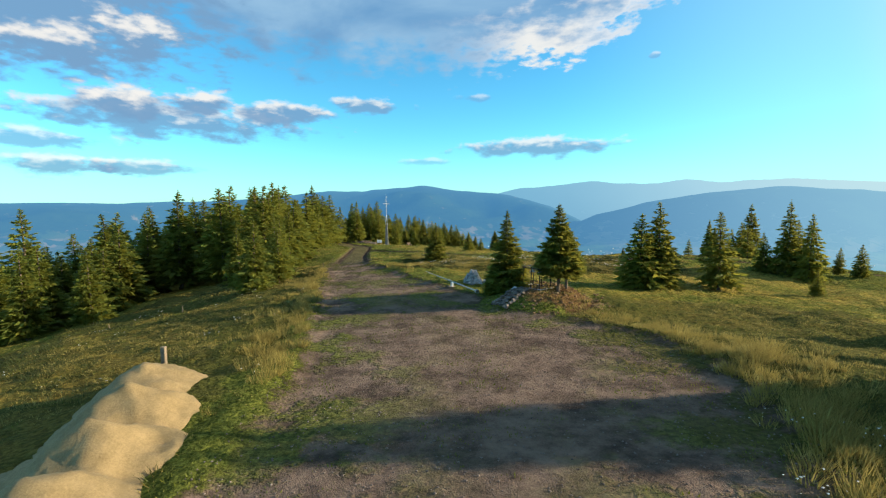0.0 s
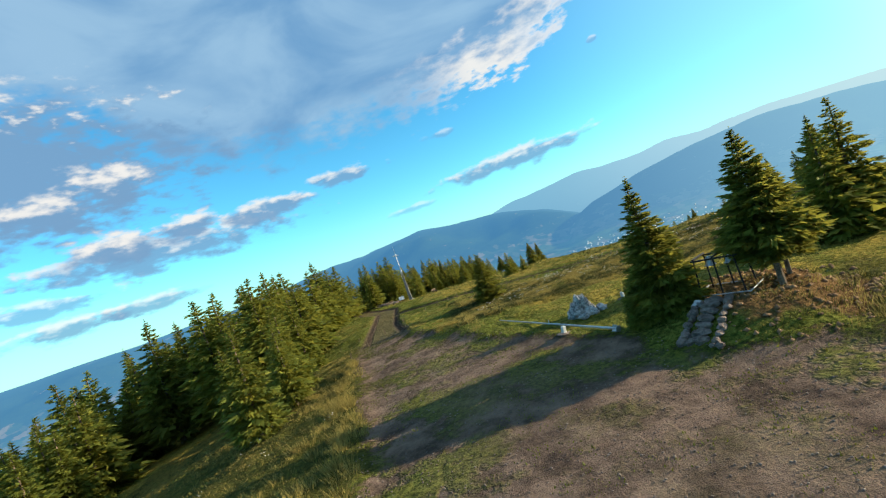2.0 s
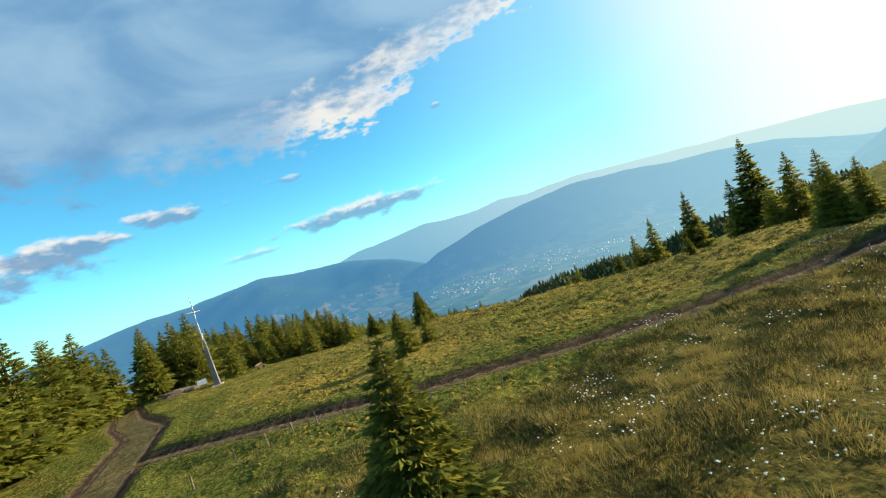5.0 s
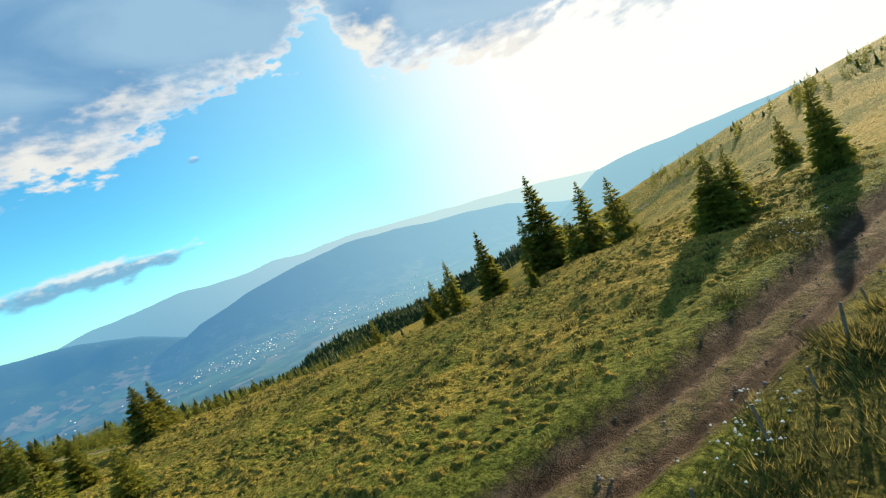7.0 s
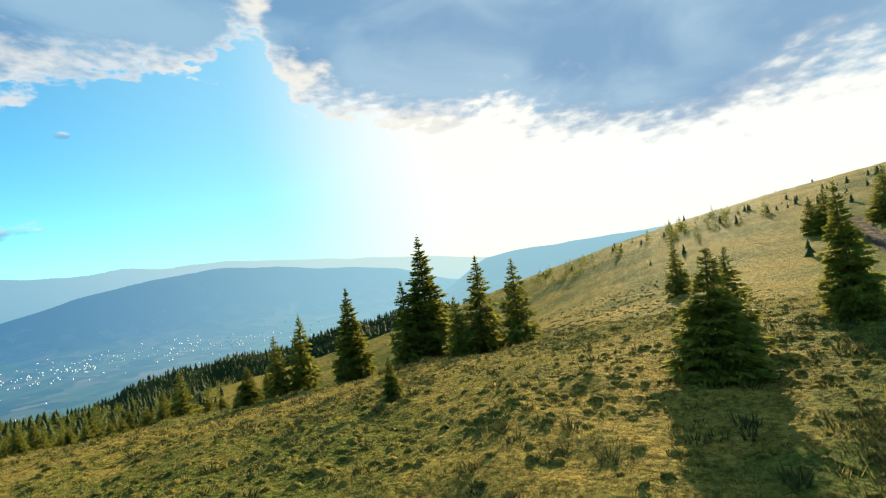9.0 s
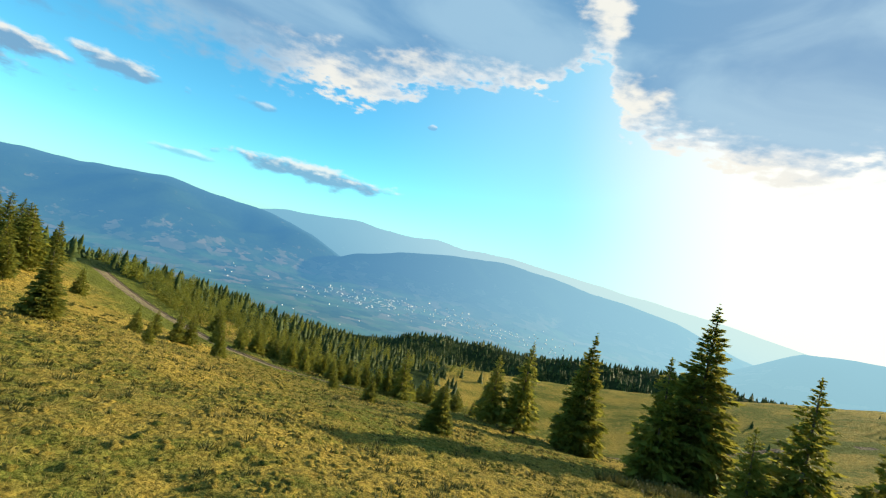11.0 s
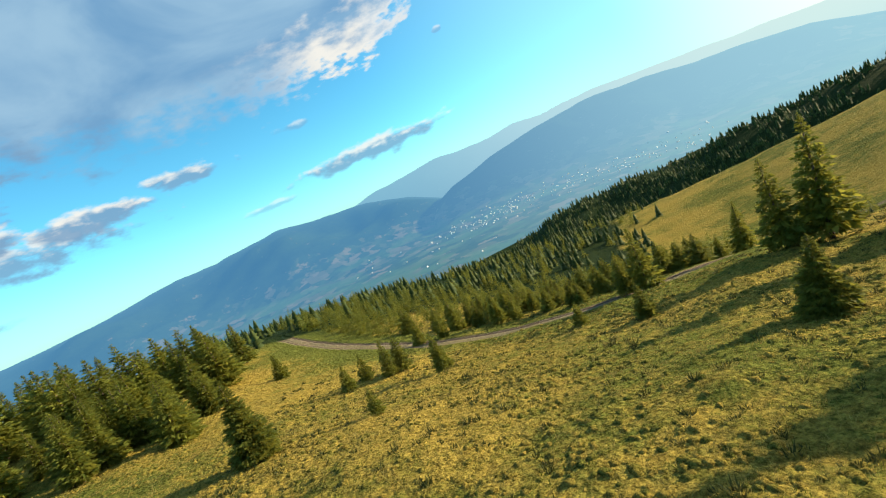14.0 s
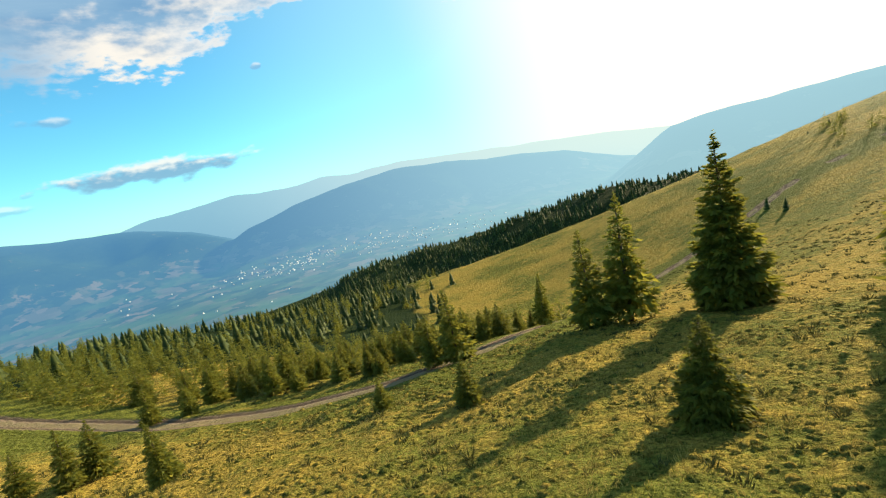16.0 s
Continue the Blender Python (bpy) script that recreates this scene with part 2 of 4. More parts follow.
def build_backdrop(n):
    pos = object_space(n)
    warped = n.vmath("ADD", pos, n.vmath("MULTIPLY", n.noise(pos, 0.012, 5.0, 0.65, "Color"), (130, 130, 0)))
    fields = n.voronoi(n.vmath("MULTIPLY", warped, (1, 0.6, 0.3)), 0.022, "Color")
    fsep = n.add("ShaderNodeSeparateColor")
    n.put(fsep.inputs[0], fields)
    crop = n.ramp(fsep.outputs[0], [(0.0, (0.03, 0.065, 0.016)), (0.45, (0.06, 0.10, 0.025)), (0.7, (0.12, 0.125, 0.04)), (0.92, (0.22, 0.175, 0.075))])
    woods = n.mix(n.noise(pos, 0.03, 6.0, 0.7), (0.015, 0.04, 0.018), (0.05, 0.09, 0.03))
    wooded = n.math("ADD", n.math("MULTIPLY", n.noise(pos, 0.0075, 12.0, 0.72), 1.3), n.math("MULTIPLY", attribute(n, "woods"), 0.36))
    col = n.mix(n.step(wooded, 0.835, 0.89), crop, woods)
    floor = n.math("MULTIPLY", n.step(attribute(n, "woods"), 0.12, 0.0), n.step(n.noise(pos, 0.006, 5.0, 0.6), 0.42, 0.6))
    col = n.mix(n.math("MULTIPLY", floor, 0.8), col, n.mix(n.noise(pos, 0.02, 6.0, 0.7), (0.06, 0.13, 0.022), (0.12, 0.2, 0.04)))
    # haze put in as emission: scattered blue light, more with distance and sunward
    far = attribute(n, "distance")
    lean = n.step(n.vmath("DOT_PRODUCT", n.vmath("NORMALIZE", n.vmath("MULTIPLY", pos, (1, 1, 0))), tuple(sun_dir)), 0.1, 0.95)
    haze_glow = n.mix(n.step(far, 0.5, 0.85), n.mix(lean, (0.055, 0.185, 0.36), (0.21, 0.37, 0.44)), n.mix(lean, (0.13, 0.28, 0.38), (0.36, 0.46, 0.44)))
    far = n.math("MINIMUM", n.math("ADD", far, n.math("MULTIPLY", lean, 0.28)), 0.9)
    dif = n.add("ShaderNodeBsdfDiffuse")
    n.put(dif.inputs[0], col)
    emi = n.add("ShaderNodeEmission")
    n.put(emi.inputs[0], haze_glow)
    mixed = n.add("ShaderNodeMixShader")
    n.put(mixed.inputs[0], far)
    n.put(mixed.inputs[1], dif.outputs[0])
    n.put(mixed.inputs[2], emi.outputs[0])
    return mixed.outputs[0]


def foliage(low, high, tip, glow=0.3):
    def build(n):
        rnd = n.add("ShaderNodeNewGeometry").outputs["Random Per Island"]
        per = n.add("ShaderNodeObjectInfo").outputs["Random"]
        pos = object_space(n)
        c = n.mix(n.math("ADD", n.math("MULTIPLY", rnd, 0.6), n.math("MULTIPLY", per, 0.4)), low, high)
        c = n.mix(n.step(n.noise(pos, 1.3, 4.0, 0.6), 0.5, 0.75, 0.0, 0.55), c, tip)
        body = principled(n, c, 0.75, spec=0.2)
        t = n.add("ShaderNodeBsdfTranslucent")
        n.put(t.inputs[0], n.mix(0.5, c, tip))
        m = n.add("ShaderNodeMixShader")
        m.inputs[0].default_value = glow
        n.put(m.inputs[1], body)
        n.put(m.inputs[2], t.outputs[0])
        return m.outputs[0]
    return build


def plain(low, high, scale, rough=0.8, metal=0.0, strength=0.5, distance=0.02):
    def build(n):
        pos = n.add("ShaderNodeTexCoord").outputs["Object"]
        a = n.noise(pos, scale, 6.0, 0.65)
        b = n.noise(pos, scale * 0.17, 3.0, 0.5)
        c = n.mix(n.step(n.math("ADD", n.math("MULTIPLY", a, 0.6), n.math("MULTIPLY", b, 0.4)), 0.32, 0.68), low, high)
        return principled(n, c, rough, metal, bump=a, strength=strength, distance=distance)
    return build


M_GROUND = material("mountain_meadow", build_ground)
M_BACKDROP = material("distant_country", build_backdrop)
M_NEEDLE = material("spruce_needles", foliage((0.045, 0.07, 0.012), (0.21, 0.235, 0.034), (0.42, 0.37, 0.055), 0.45))
M_WOODS = material("far_spruce", foliage((0.02, 0.04, 0.01), (0.07, 0.095, 0.018), (0.15, 0.16, 0.03), 0.2))
M_BARK = material("spruce_bark", plain((0.07, 0.05, 0.035), (0.19, 0.14, 0.10), 14, 0.9))
M_DRY = material("dry_grass", foliage((0.12, 0.09, 0.018), (0.40, 0.315, 0.08), (0.48, 0.39, 0.13), 0.3))
M_GREEN = material("green_grass", foliage((0.03, 0.048, 0.007), (0.165, 0.18, 0.024), (0.28, 0.25, 0.045), 0.3))
M_HERB = material("dark_herbs", foliage((0.018, 0.028, 0.008), (0.07, 0.08, 0.02), (0.15, 0.13, 0.04), 0.2))
M_TURF = material("matted_turf", build_turf)
M_FLOWER = material("white_seed_heads", plain((0.5, 0.48, 0.42), (0.78, 0.76, 0.70), 30, 0.9))
M_STONE = material("grey_rubble", plain((0.055, 0.043, 0.036), (0.23, 0.18, 0.155), 7, 0.9, strength=0.9, distance=0.06))
M_PALE = material("pale_limestone", plain((0.07, 0.07, 0.075), (0.58, 0.57, 0.56), 6, 0.88, strength=0.9, distance=0.08))
M_SAND = material("heaped_sand", plain((0.19, 0.135, 0.062), (0.29, 0.21, 0.10), 16, 0.95, strength=0.7, distance=0.03))
M_POST = material("grey_split_wood", plain((0.12, 0.09, 0.06), (0.29, 0.22, 0.15), 18, 0.9))
M_STEEL = material("galvanised_steel", plain((0.32, 0.33, 0.34), (0.52, 0.53, 0.54), 7, 0.42, 0.7, 0.15))
M_WHITE = material("white_paint", plain((0.42, 0.42, 0.41), (0.62, 0.62, 0.60), 9, 0.5, strength=0.15))
M_CLAD = material("grey_cladding", plain((0.14, 0.14, 0.138), (0.22, 0.22, 0.215), 6, 0.6, strength=0.15))
M_PLASTER = material("white_plaster", plain((0.62, 0.6, 0.57), (0.85, 0.84, 0.8), 0.4, 0.9))
M_IRON = material("black_iron", plain((0.012, 0.012, 0.013), (0.04, 0.038, 0.036), 20, 0.5, 0.6, 0.2))
M_EARTH = material("reddish_earth", plain((0.13, 0.075, 0.04), (0.27, 0.17, 0.09), 3, 0.95, distance=0.08))
M_BLUE = material("faded_blue_board", plain((0.18, 0.28, 0.42), (0.35, 0.45, 0.55), 8, 0.6))


# ---------------------------------------------------------------- the lie of the land
SPOTS = np.array([
    (0, 0, -6.8), (4, 31, -6.9), (1, 38, -6.5), (-12, 53, -6.6), (4, 66, -7.0), (13, 64, -7.2), (17, 68, -7.4), (23, 72, -7.8), (31.4, 68.9, -7.3), (37, 64, -6.7),
    (-25, 20, -9.0), (15, 20, -6.9), (26, 36, -7.4), (40, 42, -8.2), (-36, 46, -11.5), (-57, 62, -16), (-15, 125, -9.9),
    (18, 118, -11.6), (31, 132, -17.4), (65, 122, -19.9), (68, 113, -19.2), (43, 102, -13.2), (57, 150, -25), (13, 164, -17.5),
    (-30, 90, -8.8), (-45, 113, -10), (-80, 100, -22), (-15, 165, -11), (100, 40, -9), (165, 20, -1), (240, 0, 10),
    (230, 90, -8), (180, 130, -24), (115, 95, -19), (110, 160, -40),
    (30, 240, -27), (57, 285, -37), (88, 300, -46), (0, 222, -19)], float)


def kernel(a, b):
    d = np.linalg.norm(a[:, None, :2] - b[None, :, :2], axis=2) / 50
    return np.where(d > 0, d * d * np.log(d + 1e-9), 0)


n_s = len(SPOTS)
system = np.zeros((n_s + 3, n_s + 3))
system[:n_s, :n_s] = kernel(SPOTS, SPOTS) + 0.02 * np.eye(n_s)
system[:n_s, n_s] = 1
system[:n_s, n_s + 1:] = SPOTS[:, :2] / 50
system[n_s:, :n_s] = system[:n_s, n_s:].T
weights = np.linalg.solve(system, np.r_[SPOTS[:, 2], 0, 0, 0])


def smooth(x, lo, hi):
    t = np.clip((x - lo) / (hi - lo), 0, 1)
    return t * t * (3 - 2 * t)


def waves(xy, size, seed, octaves=4):
    """Cheap smooth fractal relief, about -1 to 1."""
    r = np.random.default_rng(seed)
    total, amp = 0, 1.0
    for o in range(octaves):
        for _ in range(4):
            a = r.uniform(0, 2 * np.pi)
            k = 2 * np.pi / size * r.uniform(0.7, 1.4) * 2 ** o
            total = total + amp * 0.35 * np.sin(xy[:, 0] * np.cos(a) * k + xy[:, 1] * np.sin(a) * k + r.uniform(0, 6.28))
        amp *= 0.5
    return total


def ridge(b, r, radius, width, profile):
    """A range round the site: bearing, elevation in degrees as seen from it."""
    e = np.interp(b, [p[0] for p in profile], [p[1] for p in profile])
    crest = np.tan(np.radians(e)) * radius
    return crest, np.exp(-((r - radius) / width) ** 2)


RANGES = [
    (3850, 720, [(-180, 0.6), (-60, 0.7), (-45, 0.9), (-35, 0.9), (-25, 1.2), (-19, 1.7), (-14.6, 2.3), (-10, 2.3), (-2.7, 3.0), (1, 2.5), (4, 2.1), (7, 1.9), (10.5, 1.2), (13, 0.4), (16, -1), (22, -4), (30, -7), (180, -7)]),
    (4500, 320, [(-180, -7), (0, -6), (5, 1.4), (8, 2.3), (11, 2.6), (18, 3.25), (23.5, 2.7), (28, 3.1), (32, 2.7), (37, 2.9), (41, 2.5), (46, 2.1), (55, 1.2), (62, 0.5), (69, -0.6), (80, -1.2), (110, -2), (180, 0.6)]),
    (3450, 600, [(-180, -7), (12, -7), (15.5, -2.2), (18.5, -0.8), (24, 0.6), (30, 1.6), (36, 2.1), (39, 1.9), (43, 1.6), (48, 0.7), (52, 0.4), (57, -0.4), (63, -2.5), (70, -4), (180, -7)]),
    (2500, 480, [(-180, -11), (52, -11), (60, -5.5), (65, -2.4), (68, -0.5), (73, 0.1), (80, 0.2), (88, 0.5), (180, 1)]),
]
VALLEY = -260.0


def lay(xy):
    xy = np.atleast_2d(np.asarray(xy, float))
    near_xy = np.clip(xy, (-160, -120), (330, 330))
    h = kernel(near_xy, SPOTS) @ weights[:n_s] + weights[n_s] + (near_xy / 50) @ weights[n_s + 1:]
    dx, dy = xy[:, 0] - 10, xy[:, 1] - 70
    r, b = np.hypot(dx, dy), np.degrees(np.arctan2(dx, dy))
    # beyond the hill top the slopes fall to the valley; a wooded spur stands on the way
    h = h - 0.30 * np.maximum(r - 230, 0) * smooth(r, 230, 420) * np.where(np.abs(b - 105) < 45, 0.25 + 0.75 * smooth(np.abs(b - 105), 12, 45), 1)
    low = VALLEY + 9 * waves(xy, 1400, 3)
    h = np.maximum(h, low)
    spur = np.tan(np.radians(np.interp(b, [-180, 12, 20, 28, 43, 55, 62, 80, 180], [-30, -22, -12.5, -9.5, -8.0, -6.8, -5.8, -8, -30]))) * 640
    h = h + np.maximum(spur + 8 * waves(xy, 260, 5) - h, 0) * np.exp(-((r - 640) / 190) ** 2)
    for i, (radius, width, profile) in enumerate(RANGES):
        crest, fall = ridge(b, r, radius, width, profile)
        folds = 1 + 0.16 * waves(xy, 900, 11 + i) * smooth(1 - fall, 0.02, 0.3) + 0.012 * waves(xy, 420, 31 + i, 3)
        top = VALLEY + (crest - VALLEY) * fall * folds
        h = np.maximum(h, top)
    return h


# ways: centre line points with half width
PLAZA = [(0, -14, 7), (1, 8, 7.5), (3, 20, 9.5), (-2, 30, 6.5), (-6, 40, 4.2), (-11, 54, 2.4), (-14, 72, 2.0), (-17, 97, 2.0), (-23, 112, 2.0), (-31, 138, 1.8), (-36, 165, 1.8)]
TRACK = [(-14, 84, 1.1), (-6, 78, 1.1), (1.2, 72.4, 1.1), (8, 69.2, 1.1), (14, 66.6, 1.1), (20.5, 64.4, 1.05), (25, 62.7, 1.05), (30, 61, 1.05), (42, 56.5, 1.05), (62, 50, 1.05), (95, 44, 1.05), (150, 34, 1.05)]
LOWER = [(6, 215, 1.5), (14, 190, 1.5), (20, 176, 1.5), (26, 165, 1.5), (33, 150, 1.5), (40, 139, 1.5), (47, 133, 1.5), (56, 131, 1.5), (72, 136, 1.5), (110, 150, 1.5), (170, 128, 1.5), (200, 95, 1.5)]


def way_distance(xy, line):
    best = np.full(len(xy), 1e9)
    for (x0, y0, w0), (x1, y1, w1) in zip(line, line[1:]):
        d = np.array([x1 - x0, y1 - y0], float)
        t = np.clip(((xy - (x0, y0)) @ d) / (d @ d), 0, 1)
        best = np.minimum(best, np.linalg.norm(xy - (x0, y0) - t[:, None] * d, axis=1) - (w0 + (w1 - w0) * t))
    return best


def in_way(xy):
    d = np.minimum(np.minimum(way_distance(xy, PLAZA), way_distance(xy, TRACK)), way_distance(xy, LOWER))
    return np.maximum(d, 4.3 - np.hypot(xy[:, 0] - 7.2, xy[:, 1] - 33.4))


def lattice(xy, size, seed):
    """Smooth value noise from 0 to 1 on a lattice of that size."""
    p = xy / size
    i = np.floor(p).astype(np.int64)
    f = p - i
    f = f * f * (3 - 2 * f)

    def value(a, b):
        v = np.sin((a * 127.1 + b * 311.7 + seed * 74.7)) * 43758.5453
        return v - np.floor(v)

    x0, y0 = i[:, 0], i[:, 1]
    low = value(x0, y0) * (1 - f[:, 0]) + value(x0 + 1, y0) * f[:, 0]
    high = value(x0, y0 + 1) * (1 - f[:, 0]) + value(x0 + 1, y0 + 1) * f[:, 0]
    return low * (1 - f[:, 1]) + high * f[:, 1]


def ground(xy):
    """The finished surface: broad lie, hummocks, wheel ruts, the mound with the steps."""
    xy = np.atleast_2d(np.asarray(xy, float))
    h = lay(xy)
    r = np.hypot(xy[:, 0] - 10, xy[:, 1] - 70)
    d = in_way(xy)
    off = smooth(d, 0, 2.0) * (1 - smooth(r, 250, 500))
    h = h + off * (0.07 * waves(xy, 3.1, 21, 2) + 0.22 * waves(xy, 14, 22, 2) + 0.30 * (lattice(xy, 1.25, 5) * lattice(xy, 3.7, 6) - 0.25) + 0.12 * (lattice(xy, 0.8, 7) - 0.5))
    t = way_distance(xy, TRACK) + 1.15
    h = h - 0.22 * np.exp(-((t - 0.85) / 0.32) ** 2) - 0.12 * smooth(-d, -0.4, 0.6) + 0.16 * np.exp(-((d - 0.7) / 0.8) ** 2) * (1 - smooth(r, 250, 500))
    m = np.hypot(xy[:, 0] - 7.2, (xy[:, 1] - 33.4))
    h = h + 1.05 * (1 - smooth(m, 1.9, 4.0))
    return h


def z_at(x, y):
    return float(ground([(x, y)])[0])


def mesh_object(name, verts, faces, mat, parent=None, smooth_shade=False):
    me = bpy.data.meshes.new(name)
    me.from_pydata([tuple(v) for v in verts], [], [tuple(f) for f in faces])
    me.materials.append(mat)
    if smooth_shade:
        me.polygons.foreach_set("use_smooth", [True] * len(me.polygons))
    ob = new(name, me)
    if parent is not None:
        ob.parent = parent
    return ob


def fast_mesh(name, verts, tris, mat):
    """A mesh of many triangles out of arrays."""
    verts, tris = np.asarray(verts, np.float32), np.asarray(tris, np.int32)
    me = bpy.data.meshes.new(name)
    me.vertices.add(len(verts))
    me.vertices.foreach_set("co", verts.ravel())
    me.loops.add(tris.size)
    me.loops.foreach_set("vertex_index", tris.ravel())
    me.polygons.add(len(tris))
    me.polygons.foreach_set("loop_start", np.arange(0, tris.size, 3, dtype=np.int32))
    me.update(calc_edges=True)
    me.materials.append(mat)
    return me


def part(name, bm, mat, parent, label=""):
    me = bpy.data.meshes.new(name)
    bm.to_mesh(me)
    bm.free()
    me.materials.append(mat)
    ob = new(name, me)
    ob.parent = parent
    if label:
        tagged(ob, label=label)
    return ob


def box_bm(sx, sy, sz, at=(0, 0, 0), bevel=0.0, turn=None):
    bm = bmesh.new()
    bmesh.ops.create_cube(bm, size=1.0)
    bmesh.ops.scale(bm, vec=(sx, sy, sz), verts=bm.verts)
    if bevel:
        bmesh.ops.bevel(bm, geom=bm.edges[:], offset=bevel, segments=1, affect="EDGES")
    if turn is not None:
        bmesh.ops.transform(bm, matrix=turn, verts=bm.verts)
    bmesh.ops.translate(bm, vec=at, verts=bm.verts)
    return bm


def tube_bm(p, q, r0, r1, sides=8):
    """A tapered round bar from p to q."""
    p, q = Vector(p), Vector(q)
    bm = bmesh.new()
    bmesh.ops.create_cone(bm, cap_ends=True, segments=sides, radius1=r0, radius2=r1, depth=(q - p).length)
    bmesh.ops.transform(bm, matrix=Matrix.Translation((p + q) / 2) @ (q - p).to_track_quat("Z", "Y").to_matrix().to_4x4(), verts=bm.verts)
    return bm


# ---------------------------------------------------------------- ground and distance
def axis(lo, hi, step, reach_lo, reach_hi, cap):
    up, down = [hi], [lo]
    s = step
    while up[-1] < reach_hi:
        s = min(s * 1.07, cap)
        up.append(up[-1] + s)
    s = step
    while down[-1] > reach_lo:
        s = min(s * 1.07, cap)
        down.append(down[-1] - s)
    return np.array(down[::-1] + list(np.arange(lo + step, hi, step)) + up)


def sheet(name, xs, ys, mat, keep=None, height=ground):
    gx, gy = np.meshgrid(xs, ys)
    xy = np.stack([gx.ravel(), gy.ravel()], 1)
    z = height(xy)
    nx, ny = len(xs), len(ys)
    i = (np.arange(ny - 1)[:, None] * nx + np.arange(nx - 1)[None]).ravel()
    quads = np.stack([i, i + 1, i + nx + 1, i + nx], 1)
    if keep is not None:
        quads = quads[keep(xy[quads].mean(1))]
    used = np.unique(quads)
    index = np.full(len(xy), -1)
    index[used] = np.arange(len(used))
    verts = np.column_stack([xy, z])[used]
    quads = index[quads]
    tris = np.concatenate([quads[:, [0, 1, 2]], quads[:, [0, 2, 3]]])
    me = fast_mesh(name, verts, tris, mat)
    me.polygons.foreach_set("use_smooth", [True] * len(me.polygons))
    return new(name, me), verts[:, :2]


def field(ob, name, values):
    a = ob.data.attributes.new(name, "FLOAT", "POINT")
    a.data.foreach_set("value", np.asarray(values, np.float32))


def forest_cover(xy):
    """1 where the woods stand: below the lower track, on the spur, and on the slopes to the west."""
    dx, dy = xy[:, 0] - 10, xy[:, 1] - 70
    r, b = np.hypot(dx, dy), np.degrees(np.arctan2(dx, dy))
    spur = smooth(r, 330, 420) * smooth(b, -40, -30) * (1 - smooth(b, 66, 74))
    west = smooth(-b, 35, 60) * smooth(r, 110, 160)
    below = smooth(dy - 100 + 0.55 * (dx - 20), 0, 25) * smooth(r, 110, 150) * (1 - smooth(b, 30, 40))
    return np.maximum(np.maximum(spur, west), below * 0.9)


RIM = 1150.0
xs = axis(-30, 62, 0.5, -1250, 1350, 14)
ys = axis(-2, 150, 0.5, -1200, 1400, 14)
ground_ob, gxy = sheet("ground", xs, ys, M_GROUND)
tagged(ground_ob, "dry straw and green mountain meadow with bare gravel tracks", "ground", kind="structure")
field(ground_ob, "track", np.clip(in_way(gxy), -12, 30))
field(ground_ob, "lower", np.clip(way_distance(gxy, LOWER), -12, 30))
field(ground_ob, "plaza", np.clip(way_distance(gxy, PLAZA[:6]), -12, 30))
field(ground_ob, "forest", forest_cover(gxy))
# banks and meadow that take the heather brown with its painted shade
shaded_heath_zone = np.maximum(np.maximum(
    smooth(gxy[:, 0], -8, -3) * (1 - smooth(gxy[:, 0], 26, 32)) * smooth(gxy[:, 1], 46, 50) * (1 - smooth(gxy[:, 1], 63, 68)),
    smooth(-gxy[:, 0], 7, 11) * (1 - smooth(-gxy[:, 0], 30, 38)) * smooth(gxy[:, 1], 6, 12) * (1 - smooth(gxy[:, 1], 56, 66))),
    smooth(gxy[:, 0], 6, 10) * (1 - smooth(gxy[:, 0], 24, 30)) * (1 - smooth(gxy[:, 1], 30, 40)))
field(ground_ob, "shaded_heath", shaded_heath_zone)
field(ground_ob, "mound", 1 - smooth(np.hypot(gxy[:, 0] - 8.2, gxy[:, 1] - 32.8), 1.8, 4.2))

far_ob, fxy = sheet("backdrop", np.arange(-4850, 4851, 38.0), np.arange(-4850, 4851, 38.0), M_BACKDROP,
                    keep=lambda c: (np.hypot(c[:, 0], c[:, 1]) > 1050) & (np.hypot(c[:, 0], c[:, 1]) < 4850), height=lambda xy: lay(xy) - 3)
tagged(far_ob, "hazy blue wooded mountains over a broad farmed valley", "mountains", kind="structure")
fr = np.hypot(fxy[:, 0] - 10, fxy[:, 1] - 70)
# share of painted haze emission, rising with range
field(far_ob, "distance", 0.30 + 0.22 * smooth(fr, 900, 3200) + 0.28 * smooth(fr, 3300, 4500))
field(far_ob, "woods", smooth(lay(fxy), -225, -60))


